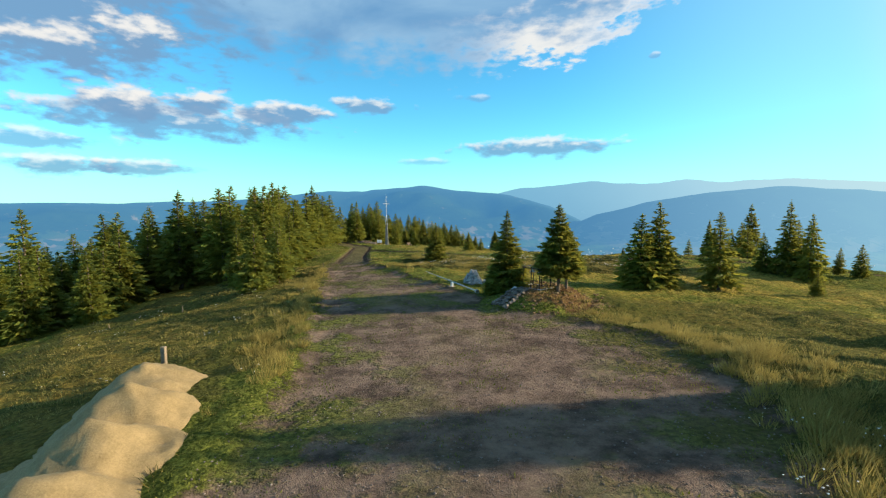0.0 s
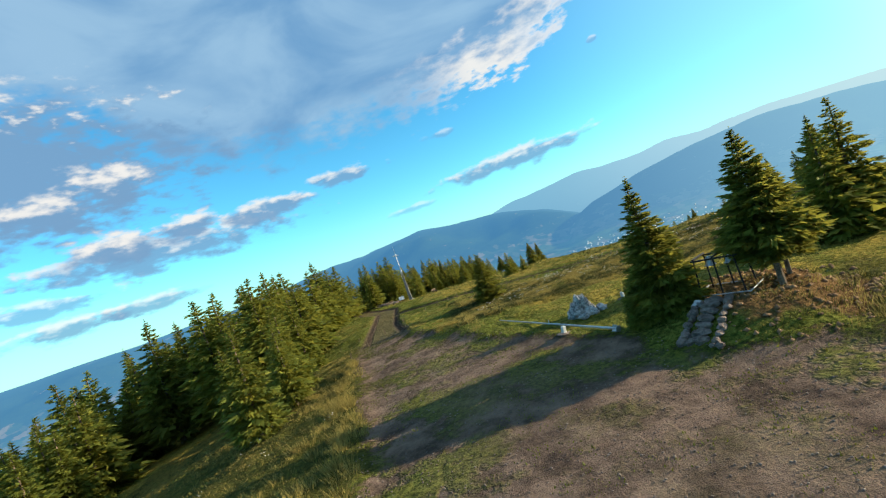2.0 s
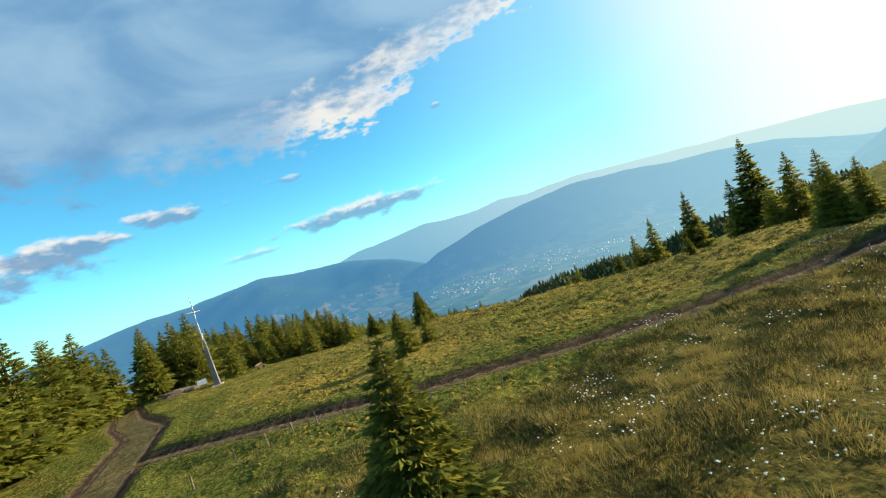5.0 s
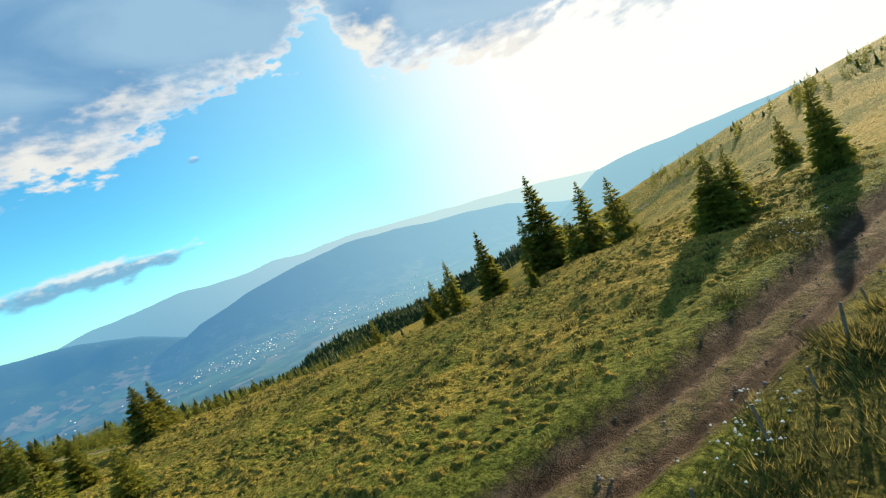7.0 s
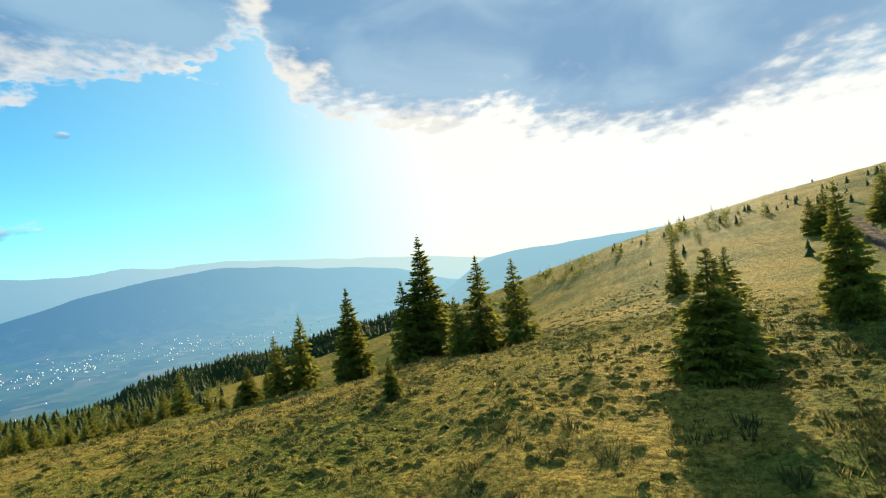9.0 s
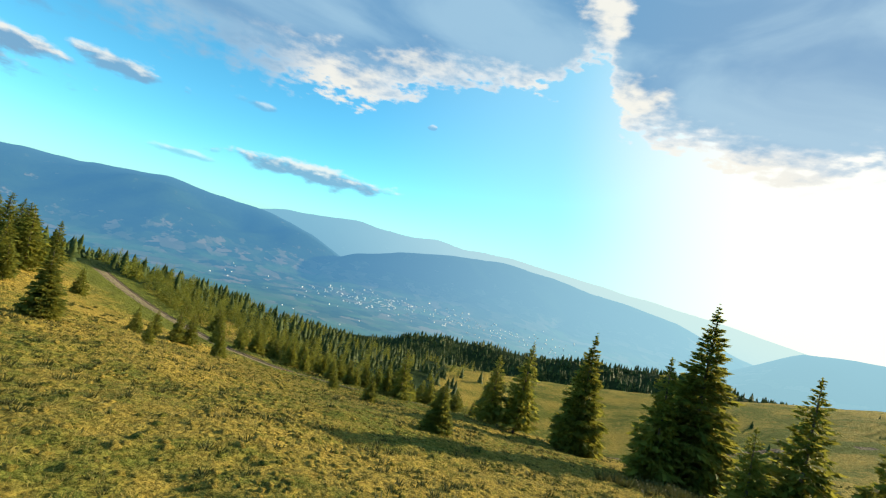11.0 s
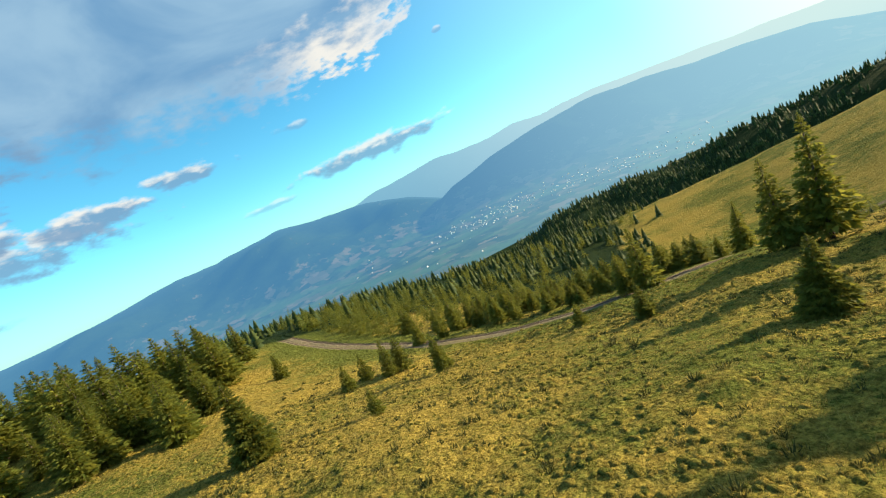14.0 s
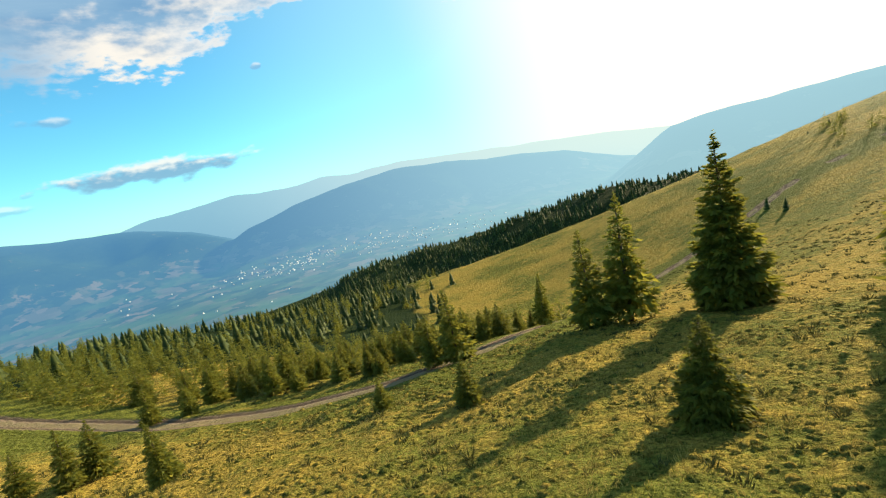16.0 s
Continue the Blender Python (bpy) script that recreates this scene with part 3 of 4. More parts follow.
# ---------------------------------------------------------------- spruces
def crown_arrays(h, seed, tiers=30, boughs=9, twigs=14, base=0.08, width=0.21, droop=0.35, lean=0.0):
    """Whorls of drooping boughs, each a spray of small twigs round a filled heart. Returns vertices and triangles."""
    r = np.random.default_rng(seed)
    P, D, L, W = [], [], [], []
    for k in range(tiers):
        u = min(max(((k + r.uniform(-0.3, 0.3)) / tiers), 0), 0.985)
        z = h * (base + (1 - base) * u)
        reach = h * width * 0.80 * ((1 - u) ** 0.9 * (0.62 + 0.38 * min(1, u * 6 + 0.25)) + 0.014)
        nb = max(5, int(boughs * (1 - 0.4 * u)))
        start = r.uniform(0, 6.28)
        for j in range(nb):
            a = start + 6.283 * (j + r.uniform(-0.35, 0.35)) / nb
            ln = reach * r.uniform(0.6, 1.2) * (0.5 if r.random() < 0.07 else 1)
            out, side = np.array([math.cos(a), math.sin(a), 0]), np.array([-math.sin(a), math.cos(a), 0])
            rise, zz = r.uniform(-0.05, 0.2) + 0.5 * u, z + r.uniform(-0.6, 0.6) * h / tiers
            t = np.sqrt(r.uniform(0.02, 1, twigs))
            t[0] = 1.0
            lat = r.uniform(-1, 1, twigs) * 0.42 * ln * (1 - t ** 2) ** 0.6
            zt = zz + ln * (rise * t - droop * 1.5 * t * t + droop * 0.7 * t ** 3) - np.abs(lat) * 0.25
            P.append(out * (ln * t * 0.92)[:, None] + side * lat[:, None] + np.array([0, 0, 1]) * zt[:, None])
            sway = np.sign(lat) * r.uniform(0.2, 1.1, twigs)
            sway[0] = 0
            D.append(out + side * sway[:, None] + np.array([0, 0, 1]) * (r.uniform(-0.75, 0.2, twigs) + 0.35 * u)[:, None])
            L.append((0.30 * ln + 0.008 * h) * r.uniform(0.7, 1.25, twigs))
            W.append((0.085 * ln + 0.0035 * h) * r.uniform(0.7, 1.3, twigs))
        heart = 5
        a = r.uniform(0, 6.28, heart)
        o = np.stack([np.cos(a), np.sin(a), 0 * a], 1)
        P.append(o * reach * 0.12 + np.array([0, 0, 1]) * (z + r.uniform(0, 1.4, heart) * h / tiers)[:, None])
        D.append(o + np.array([0, 0, 1]) * r.uniform(-1.2, 0.8, heart)[:, None])
        L.append(reach * r.uniform(0.35, 0.6, heart) + 0.008 * h)
        W.append(reach * 0.17 * np.ones(heart) + 0.004 * h)
    P, D, L, W = np.concatenate(P), np.concatenate(D), np.concatenate(L), np.concatenate(W)
    if twigs > 20:
        L, W = L * 0.75, W * 0.62
    D /= np.linalg.norm(D, axis=1)[:, None]
    S = np.cross(D, np.array([0, 0, 1.0]) + 0.7 * r.normal(0, 1, D.shape))
    S /= np.linalg.norm(S, axis=1)[:, None] + 1e-9
    A, B, C = P - S * W[:, None], P + S * W[:, None], P + D * L[:, None]
    V = np.stack([A, B, C], 1).reshape(-1, 3)
    tip = np.array([(0.006, 0, 0.93), (-0.006, 0.003, 0.93), (0, 0, 1.0), (0, 0.006, 0.93), (0, -0.006, 0.93), (0, 0, 1.0)]) * h
    V = np.concatenate([V, tip])
    V[:, 0] += lean * V[:, 2] ** 2 / h
    return V, np.arange(len(V)).reshape(-1, 3)


def trunk_bm(h, base):
    bm = tube_bm((0, 0, -0.35), (0, 0, h * 0.95), 0.019 * h, 0.003 * h, 8)
    r = random.Random(int(h * 100))
    for k in range(10):   # dead stubs under the crown
        z = h * r.uniform(0.03, base + 0.05)
        a = r.uniform(0, 6.28)
        ln = 0.03 * h * r.uniform(0.6, 1.6)
        stub = tube_bm((0, 0, z), (ln * math.cos(a), ln * math.sin(a), z - 0.2 * ln), 0.0035 * h, 0.001 * h, 4)
        me = bpy.data.meshes.new("stub")
        stub.to_mesh(me)
        stub.free()
        bm.from_mesh(me)
        bpy.data.meshes.remove(me)
    return bm


KINDS = []
for seed, tiers, boughs, base, width, droop in ((1, 28, 12, 0.03, 0.31, 0.34), (2, 25, 11, 0.09, 0.29, 0.30), (3, 24, 12, 0.02, 0.35, 0.26), (4, 28, 11, 0.10, 0.27, 0.42), (5, 22, 11, 0.05, 0.36, 0.22),
                                                (6, 34, 15, 0.04, 0.31, 0.32), (7, 32, 15, 0.24, 0.31, 0.30), (8, 30, 15, 0.02, 0.36, 0.24)):
    unit = 6.0
    V, F = crown_arrays(unit, seed, tiers + 4, boughs, 12 if seed < 6 else 40, base, width, droop, lean=0.008 * (seed % 5 - 2))
    cm = fast_mesh("crown", V, F, M_NEEDLE)
    tb = trunk_bm(unit, base)
    tm = bpy.data.meshes.new("trunk")
    tb.to_mesh(tm)
    tb.free()
    tm.materials.append(M_BARK)
    KINDS.append((cm, tm, unit))

tree_rng = random.Random(5)


def spruce(x, y, h, kind=None, label="dark green spruce standing in dry mountain grass", group="spruces on the meadow", fat=1.0, sink=0.05):
    k = tree_rng.randrange(5) if kind is None else kind
    cm, tm, unit = KINDS[k]
    root = new("spruce_tree")
    tagged(root, label, "tree", group)
    s = h / unit
    root.matrix_world = pose(x, y, z_at(x, y) - sink, tree_rng.uniform(-2, 2), tree_rng.uniform(-2, 2), tree_rng.uniform(0, 360)) @ Matrix.Diagonal((s * fat, s * fat, s, 1))
    for nm, me in (("trunk", tm), ("crown", cm)):
        o = new(nm, me)
        o.parent = root
    return root


# singly standing trees: x, y, height, kind, girth
for x, y, h, k, fat in [
        (17.5, 40.2, 6.6, 2, 1.25), (19.2, 40.6, 7.5, 0, 1.15), (24.6, 40.4, 7.1, 1, 1.15), (32.4, 39.2, 2.4, 4, 1.0),
        (36.5, 52, 4.6, 2, 1), (38.1, 50.4, 8.3, 3, 1), (39, 48.5, 7.2, 0, 1), (40.2, 51.5, 6.2, 1, 1), (45.7, 49.6, 3.7, 2, 1), (45.6, 52.4, 3.2, 1, 1),
        (-0.9, 59.4, 4.5, 7, 1.25), (4.9, 84.1, 3.6, 2, 1.2), (31.4, 68.9, 4.1, 7, 1.25), (37.2, 63.9, 5.1, 5, 0.85), (33.5, 68.2, 3.9, 0, 1.2),
        (64, 119.5, 11.4, 3, 1.0), (61.5, 121.5, 8.8, 1, 1.0), (66.8, 112.2, 13.6, 5, 0.95), (66.7, 99.5, 16.6, 5, 1.0), (63.5, 100.5, 11, 0, 1.0),
        (57, 87.7, 9.6, 0, 1.05), (54.5, 89, 6.0, 2, 1.0), (55.8, 83.4, 8.3, 1, 1.05), (97, 70.3, 8.6, 0, 1), (32.3, 81.6, 2.0, 7, 0.9), (44.2, 106.2, 4.1, 7, 1.2),
        (69, 133, 6.5, 3, 1.0), (53.5, 131, 7.2, 1, 1.05), (52, 133, 5.2, 3, 1.0), (50.1, 139.5, 3.3, 4, 1), (44.6, 147.9, 3.4, 4, 1), (48.8, 153.4, 3.4, 2, 1),
        (27.3, 137.7, 4.0, 2, 1.05), (30.0, 129.6, 4.1, 3, 1.1), (23.5, 139, 3.1, 4, 1), (25.9, 136.7, 4.1, 1, 1), (31.9, 154.1, 4.1, 2, 1), (35.1, 152.5, 3.4, 4, 1),
        (12, 104.1, 4.2, 7, 1.15), (5.9, 105.3, 3.5, 6, 1.2), (16.4, 119.4, 5.6, 5, 1.05), (6.8, 95.7, 2.8, 7, 1.1), (7.2, 86, 2.5, 2, 1.1),
        (-29.2, 130.6, 10.6, 1, 1), (-25, 134, 12, 3, 1), (-18.7, 136.8, 9.6, 1, 1), (-24, 141, 9.5, 0, 1), (-33, 129, 12, 0, 1), (-14, 142, 8, 1, 1), (-13.2, 130.5, 7.5, 1, 1),
        # first seven: unseen spruces, added to throw shade across the gravel plaza
        (31, 24, 4.6, 2, 1.2), (30, 20, 4.8, 2, 1.3), (27, 15.2, 9, 2, 1.2), (29, 12.8, 10.5, 0, 1.2), (27.2, 13.6, 9.5, 2, 1.2), (32, 14.6, 11.5, 3, 1.2), (30.5, 16, 8, 0, 1.1), (12.8, 159.2, 4.2, 2, 1.1), (21.7, 135.6, 3.0, 2, 1), (23.5, 119.7, 2.0, 4, 1),
        (-1, 136.1, 6.9, 1, 1), (42.1, 125.9, 2.4, 2, 1.1), (43.8, 119, 2.9, 2, 1.1), (1.4, 143.5, 7.2, 0, 1), (4.1, 144, 6.6, 1, 1), (6, 148, 5.4, 0, 1),
        (3.1, 162.8, 6.4, 1, 1), (-21, 136.5, 8.5, 1, 1), (-51.2, 56.3, 15.3, 1, 1), (-34.6, 44.7, 8.0, 1, 1.15), (-17.5, 42.4, 7.0, 1, 1.2), (-17, 47.4, 5.9, 1, 1.1),
        (-18.6, 52, 7.0, 2, 1.1), (-20.5, 56, 7.5, 1, 1.05), (-22, 49.5, 6.4, 0, 1.1), (-21, 63, 8.5, 0, 1.0), (-40, 52, 9.5, 1, 1.1)]:
    spruce(x, y, h, k, fat=fat)
for x, y, h, k in [(5.0, 34.9, 6.2, 5), (8.3, 32.4, 6.3, 6), (9.0, 32.9, 4.6, 6), (3.9, 35.6, 2.4, 7)]:
    spruce(x, y, h, k, "tall spruce growing beside the stone steps", "spruces by the steps", 1.15)

# the wood beyond the road and the edges of the forest
def sprinkle(count, inside, seed, gap):
    r = np.random.default_rng(seed)
    got = []
    for _ in range(count * 40):
        x, y = inside(r)
        if in_way(np.array([(x, y)]))[0] < 1.3 or any((x - a) ** 2 + (y - b) ** 2 < gap * gap for a, b in got):
            continue
        got.append((x, y))
        if len(got) >= count:
            break
    return got


def wood_west(r):
    y = r.uniform(62, 135)
    return r.uniform(-70, -23 - 0.10 * (y - 62)), y


for x, y in sprinkle(112, wood_west, 3, 2.5):
    spruce(x, y, tree_rng.uniform(9.5, 15.0) * (1.0 if x < -30 else 0.82), label="spruce in a dense sunlit wood edge", group="wood beside the road", fat=1.25)
for x, y in sprinkle(26, lambda r: (r.uniform(-75, -38), r.uniform(40, 62)), 13, 3.6):
    spruce(x, y, tree_rng.uniform(8, 13), label="spruce in a dense sunlit wood edge", group="wood beside the road", fat=1.25)
for x, y in sprinkle(46, lambda r: (r.uniform(-40, 6), r.uniform(150, 185)), 4, 2.6):
    spruce(x, y, tree_rng.uniform(7, 10), label="spruce in the wood behind the cross", group="wood behind the cross", fat=1.15)
for x, y in sprinkle(14, lambda r: (r.uniform(-14, 8), r.uniform(136, 152)), 8, 3.0):
    spruce(x, y, tree_rng.uniform(5.0, 8.0), label="spruce in the wood behind the cross", group="wood behind the cross", fat=1.15)

for x, y in sprinkle(16, lambda r: (r.uniform(-44, -20), r.uniform(138, 152)), 18, 3.0):
    spruce(x, y, tree_rng.uniform(9, 13), label="spruce in the wood behind the cross", group="wood behind the cross", fat=1.15)


def young(r):
    y = r.uniform(140, 250)
    x = 8 + r.uniform(0, 75)
    edge = np.interp(y, [140, 150, 165, 176, 190, 215, 250], [48, 40, 31, 25, 19, 11, 0])
    return edge + abs(r.normal(0, 26)) + 2, y


plantation = sprinkle(330, young, 5, 2.3)
plantation.sort(key=lambda p: (p[0] - 25) ** 2 + (p[1] - 105) ** 2)
for x, y in plantation[:52]:
    spruce(x, y, tree_rng.uniform(2.6, 5.0), label="young spruce in the plantation below the track", group="young plantation", fat=1.35)


def far_woods(name, label, pts, lo, hi, seed, cat="woods", tiers=4):
    """Far trees, joined: ragged tiered cones."""
    r = np.random.default_rng(seed)
    pts = np.asarray(pts)
    z = lay(pts) - 0.3
    V, F = [], []
    base = 0
    for (x, y), zz in zip(pts, z):
        h = r.uniform(lo, hi)
        sides = 6
        for k in range(tiers):
            u = k / tiers
            rad = h * 0.27 * (1 - u) ** 0.9
            a = r.uniform(0, 6.28) + np.arange(sides) * 6.283 / sides
            rr = rad * np.where(np.arange(sides) % 2 == 0, 1.2, 0.7) * r.uniform(0.7, 1.2, sides)
            low = h * (0.06 + 0.9 * u) - h * 0.05 * r.random(sides)
            ring = np.stack([x + rr * np.cos(a), y + rr * np.sin(a), zz + low], 1)
            top = np.array([[x, y, zz + h * min(1, u + 1.9 / tiers)]])
            V.append(np.concatenate([ring, top]))
            i = np.arange(sides)
            F.append(np.stack([base + i, base + (i + 1) % sides, np.full(sides, base + sides)], 1))
            base += sides + 1
    ob = new(name, fast_mesh(name, np.concatenate(V), np.concatenate(F), M_WOODS))
    return tagged(ob, label, cat, kind="stuff")


def planted(name, label, pts, lo, hi, seed):
    """A joined stand of spruces with light crowns of boughs."""
    r = np.random.default_rng(seed)
    moulds = [crown_arrays(1.0, 40 + k, 12, 8, 6, 0.03, 0.33, 0.28) for k in range(5)]
    z = lay(pts) - 0.1
    V, F, base = [], [], 0
    for (x, y), zz in zip(pts, z):
        v, f = moulds[r.integers(5)]
        h, a = r.uniform(lo, hi), r.uniform(0, 6.283)
        c, s = math.cos(a), math.sin(a)
        w = h * r.uniform(1.05, 1.5)
        V.append(np.column_stack([x + w * (v[:, 0] * c - v[:, 1] * s), y + w * (v[:, 0] * s + v[:, 1] * c), zz + h * v[:, 2]]))
        F.append(f + base)
        base += len(v)
    ob = new(name, fast_mesh(name, np.concatenate(V), np.concatenate(F), M_NEEDLE))
    return tagged(ob, label, "woods", kind="stuff")


def scatter(count, seed, box, want):
    r = np.random.default_rng(seed)
    p = np.column_stack([r.uniform(box[0], box[1], count), r.uniform(box[2], box[3], count)])
    return p[want(p) > r.random(count)]


def clumps(p, size, seed):
    return smooth(waves(p, size, seed, 3), -0.45, 0.05)


cover = scatter(52000, 31, (-420, 820, 120, 1000), lambda p: forest_cover(p) * (0.15 + 0.85 * clumps(p, 70, 41)) * (in_way(p) > 3) * (1 - 0.75 * smooth(np.hypot(p[:, 0], p[:, 1]), 450, 800)))
cover = cover[(np.hypot(cover[:, 0] - 10, cover[:, 1] - 70) > 130)]
reach = np.hypot(cover[:, 0] - 10, cover[:, 1] - 70)
near_wood = cover[reach < 300]
planted("hillside_woods", "young spruce wood with clearings on the hillside", near_wood[:620], 2.6, 6.2, 6)
far_woods("hillside_edge_woods", "spruce wood on the hill's far edge", np.concatenate([near_wood[620:], cover[(reach >= 300) & (reach < 360)]]), 3, 6.5, 6, tiers=5)
far_woods("far_woods", "dense dark spruce forest covering the lower slopes", cover[reach >= 360], 5, 9, 7)
ridge_pts = np.concatenate([scatter(500, 32, (90, 420, -40, 150), lambda p: clumps(p, 70, 44) * 0.28), scatter(60, 33, (185, 235, 15, 60), lambda p: 0.5 + 0 * p[:, 0])])
far_woods("ridge_trees", "scattered small spruces on the golden ridge", ridge_pts[np.hypot(ridge_pts[:, 0] - 40, ridge_pts[:, 1] - 90) > 75], 0.7, 3.4, 9)
skyline = np.random.default_rng(121)
bear, away = np.radians(skyline.choice([75, 77.5, 80, 84, 88, 90, 92, 94, 96], 60) + skyline.normal(0, 1.1, 60)), skyline.uniform(185, 235, 60)
planted("skyline_trees", "loose row of spruces along the golden skyline", np.column_stack([10 + away * np.sin(bear), 70 + away * np.cos(bear)]), 2.0, 6.0, 122)
for x, y, h in ((136.5, 42, 9.5), (139.5, 43.5, 8), (133.5, 33.5, 10.5)):
    spruce(x, y, h, 0, "dark spruce on the golden skyline", "spruces on the skyline", 1.2)
planted("young_trees", "close-set young spruces of the plantation", np.array(plantation[52:]), 2.6, 5.2, 12)


# ---------------------------------------------------------------- the tall cross
def cross(x, y):
    root = new("summit_cross")
    tagged(root, "tall slender grey steel cross on a tapered white pillar", "cross")
    root.location = (x, y, z_at(x, y) - 0.05)
    bm = bmesh.new()
    bmesh.ops.create_cone(bm, cap_ends=True, segments=4, radius1=0.56, radius2=0.34, depth=5.6)
    bmesh.ops.rotate(bm, matrix=Matrix.Rotation(radians(45), 3, "Z"), verts=bm.verts)
    bmesh.ops.translate(bm, vec=(0, 0, 2.9), verts=bm.verts)
    bmesh.ops.bevel(bm, geom=bm.edges[:], offset=0.03, segments=1, affect="EDGES")
    part("pillar", bm, M_CLAD, root, "tapered pale grey clad pillar")
    part("footing", box_bm(1.6, 1.6, 0.35, (0, 0, 0.1), 0.04), M_PALE, root, "pale concrete footing")
    for sx in (-1, 1):
        for sy in (-1, 1):
            part("lattice_leg", tube_bm((0.28 * sx, 0.28 * sy, 5.6), (0.09 * sx, 0.09 * sy, 8.0), 0.028, 0.024, 6), M_STEEL, root)
    for k in range(4):
        z = 5.9 + 0.55 * k
        w = 0.27 - 0.045 * k
        for p, q in (((-w, -w, z), (w, -w, z + 0.4)), ((w, -w, z), (w, w, z + 0.4)), ((w, w, z), (-w, w, z + 0.4)), ((-w, w, z), (-w, -w, z + 0.4))):
            part("lattice_brace", tube_bm(p, q, 0.013, 0.013, 5), M_STEEL, root)
    part("mast", tube_bm((0, 0, 7.2), (0, 0, 13.7), 0.085, 0.035, 10), M_STEEL, root)
    part("collar", box_bm(0.26, 0.26, 0.4, (0, 0, 11.4), 0.04), M_STEEL, root)
    for s in (-1, 1):
        part("arm", tube_bm((0, 0, 11.4), (0.45 * s, 2.6 * s, 11.4), 0.095, 0.07, 8), M_STEEL, root)
    return root


cross(-15.2, 124.8)


def bench(x, y, turn):
    root = new("picnic_bench")
    tagged(root, "weathered wooden bench on the grass near the cross", "bench", "benches by the cross")
    root.matrix_world = pose(x, y, z_at(x, y), 0, 0, turn)
    for dy in (-0.14, 0.14):
        part("seat_plank", box_bm(1.8, 0.24, 0.06, (0, dy, 0.45), 0.01), M_BARK, root)
    for dx in (-0.7, 0.7):
        part("leg", box_bm(0.12, 0.45, 0.47, (dx, 0, 0.2), 0.01), M_BARK, root)
    part("backrest", box_bm(1.8, 0.06, 0.3, (0, 0.34, 0.78), 0.01), M_BARK, root)
    return root


bench(-19.5, 120, 20)
bench(-9.5, 131, 60)


def info_board(x, y, turn):
    root = new("notice_board")
    tagged(root, "small faded blue notice board on two posts", "sign")
    root.matrix_world = pose(x, y, z_at(x, y), 0, 0, turn)
    part("board", box_bm(1.3, 0.06, 0.8, (0, 0, 1.1), 0.01), M_BLUE, root)
    for dx in (-0.55, 0.55):
        part("post", tube_bm((dx, 0.05, -0.2), (dx, 0.05, 1.6), 0.05, 0.045, 6), M_POST, root)
    for k, w in enumerate((0.9, 0.7, 0.8)):
        part("line_of_writing", box_bm(w, 0.01, 0.06, (0, -0.036, 1.3 - 0.18 * k)), M_WHITE, root)
    return root


info_board(-17.6, 127.5, 15)


def rubble_stone(r, size, flat=0.7, sub=2):
    bm = bmesh.new()
    bmesh.ops.create_icosphere(bm, subdivisions=sub, radius=1.0)
    off = Vector((r.uniform(0, 50), r.uniform(0, 50), r.uniform(0, 50)))
    for v in bm.verts:
        n = noise.noise(v.co * 1.3 + off) * 0.42 + noise.noise(v.co * 3.1 + off) * 0.26
        v.co = v.co * (1 + n)
        v.co.x *= size[0]
        v.co.y *= size[1]
        v.co.z *= size[2] * flat
    return bm


# white heap of stones with a ragged top beside the mound
def cairn(x, y):
    root = new("limestone_boulder")
    tagged(root, "jagged white limestone boulder on green turf", "rock")
    root.location = (x, y, z_at(x, y))
    bm = bmesh.new()
    bmesh.ops.create_icosphere(bm, subdivisions=5, radius=1.0)
    for v in bm.verts:
        c = v.co.copy()
        k = 1.05 + 0.28 * noise.noise(c * 1.6) - 0.34 * abs(noise.noise(c * 3.4)) - 0.26 * abs(noise.noise(c * 7.5))
        taper = 1.0 - 0.45 * max(c.z, 0)
        v.co = Vector((c.x * 0.95 * k * taper - 0.15 * c.z, c.y * 0.75 * k * taper, max(c.z, -0.25) * 1.15 * k))
    part("boulder", bm, M_PALE, root)
    r = random.Random(3)
    for k in range(9):
        a = r.uniform(0, 6.28)
        s = r.uniform(0.12, 0.26)
        b = rubble_stone(r, (s, s, s))
        bmesh.ops.translate(b, vec=(1.05 * math.cos(a), 0.9 * math.sin(a), 0.05), verts=b.verts)
        part("loose_stone", b, M_PALE, root)
    return root


cairn(2.9, 41.2)

# steel pole lying on the turf
pole = new("steel_pole")
tagged(pole, "long white steel pole lying on the turf", "pole")
pa, pb = Vector((2.8, 35.8, z_at(2.8, 35.8) + 0.12)), Vector((-1.6, 45.6, z_at(-1.6, 45.6) + 0.10))
part("shaft", tube_bm(pa, pb, 0.065, 0.03, 10), M_STEEL, pole)
d = (pb - pa).normalized()
part("base_plate", tube_bm(pa - d * 0.03, pa + d * 0.02, 0.16, 0.16, 8), M_STEEL, pole, "square steel foot plate")
for k in range(3):
    a = k * 2.09
    fin = box_bm(0.02, 0.28, 0.10, (0, 0, 0), 0.004)
    bmesh.ops.transform(fin, matrix=Matrix.Translation(pa + d * 0.16) @ d.to_track_quat("Y", "Z").to_matrix().to_4x4() @ pose(0, 0, 0, 0, math.degrees(a), 0) @ Matrix.Translation((0, 0, 0.12)), verts=fin.verts)
    part("fin", fin, M_STEEL, pole)
part("cable_clip", tube_bm(pa + d * 5.2, pa + d * 5.2 + Vector((0, 0, 0.2)), 0.03, 0.02, 6), M_STEEL, pole)

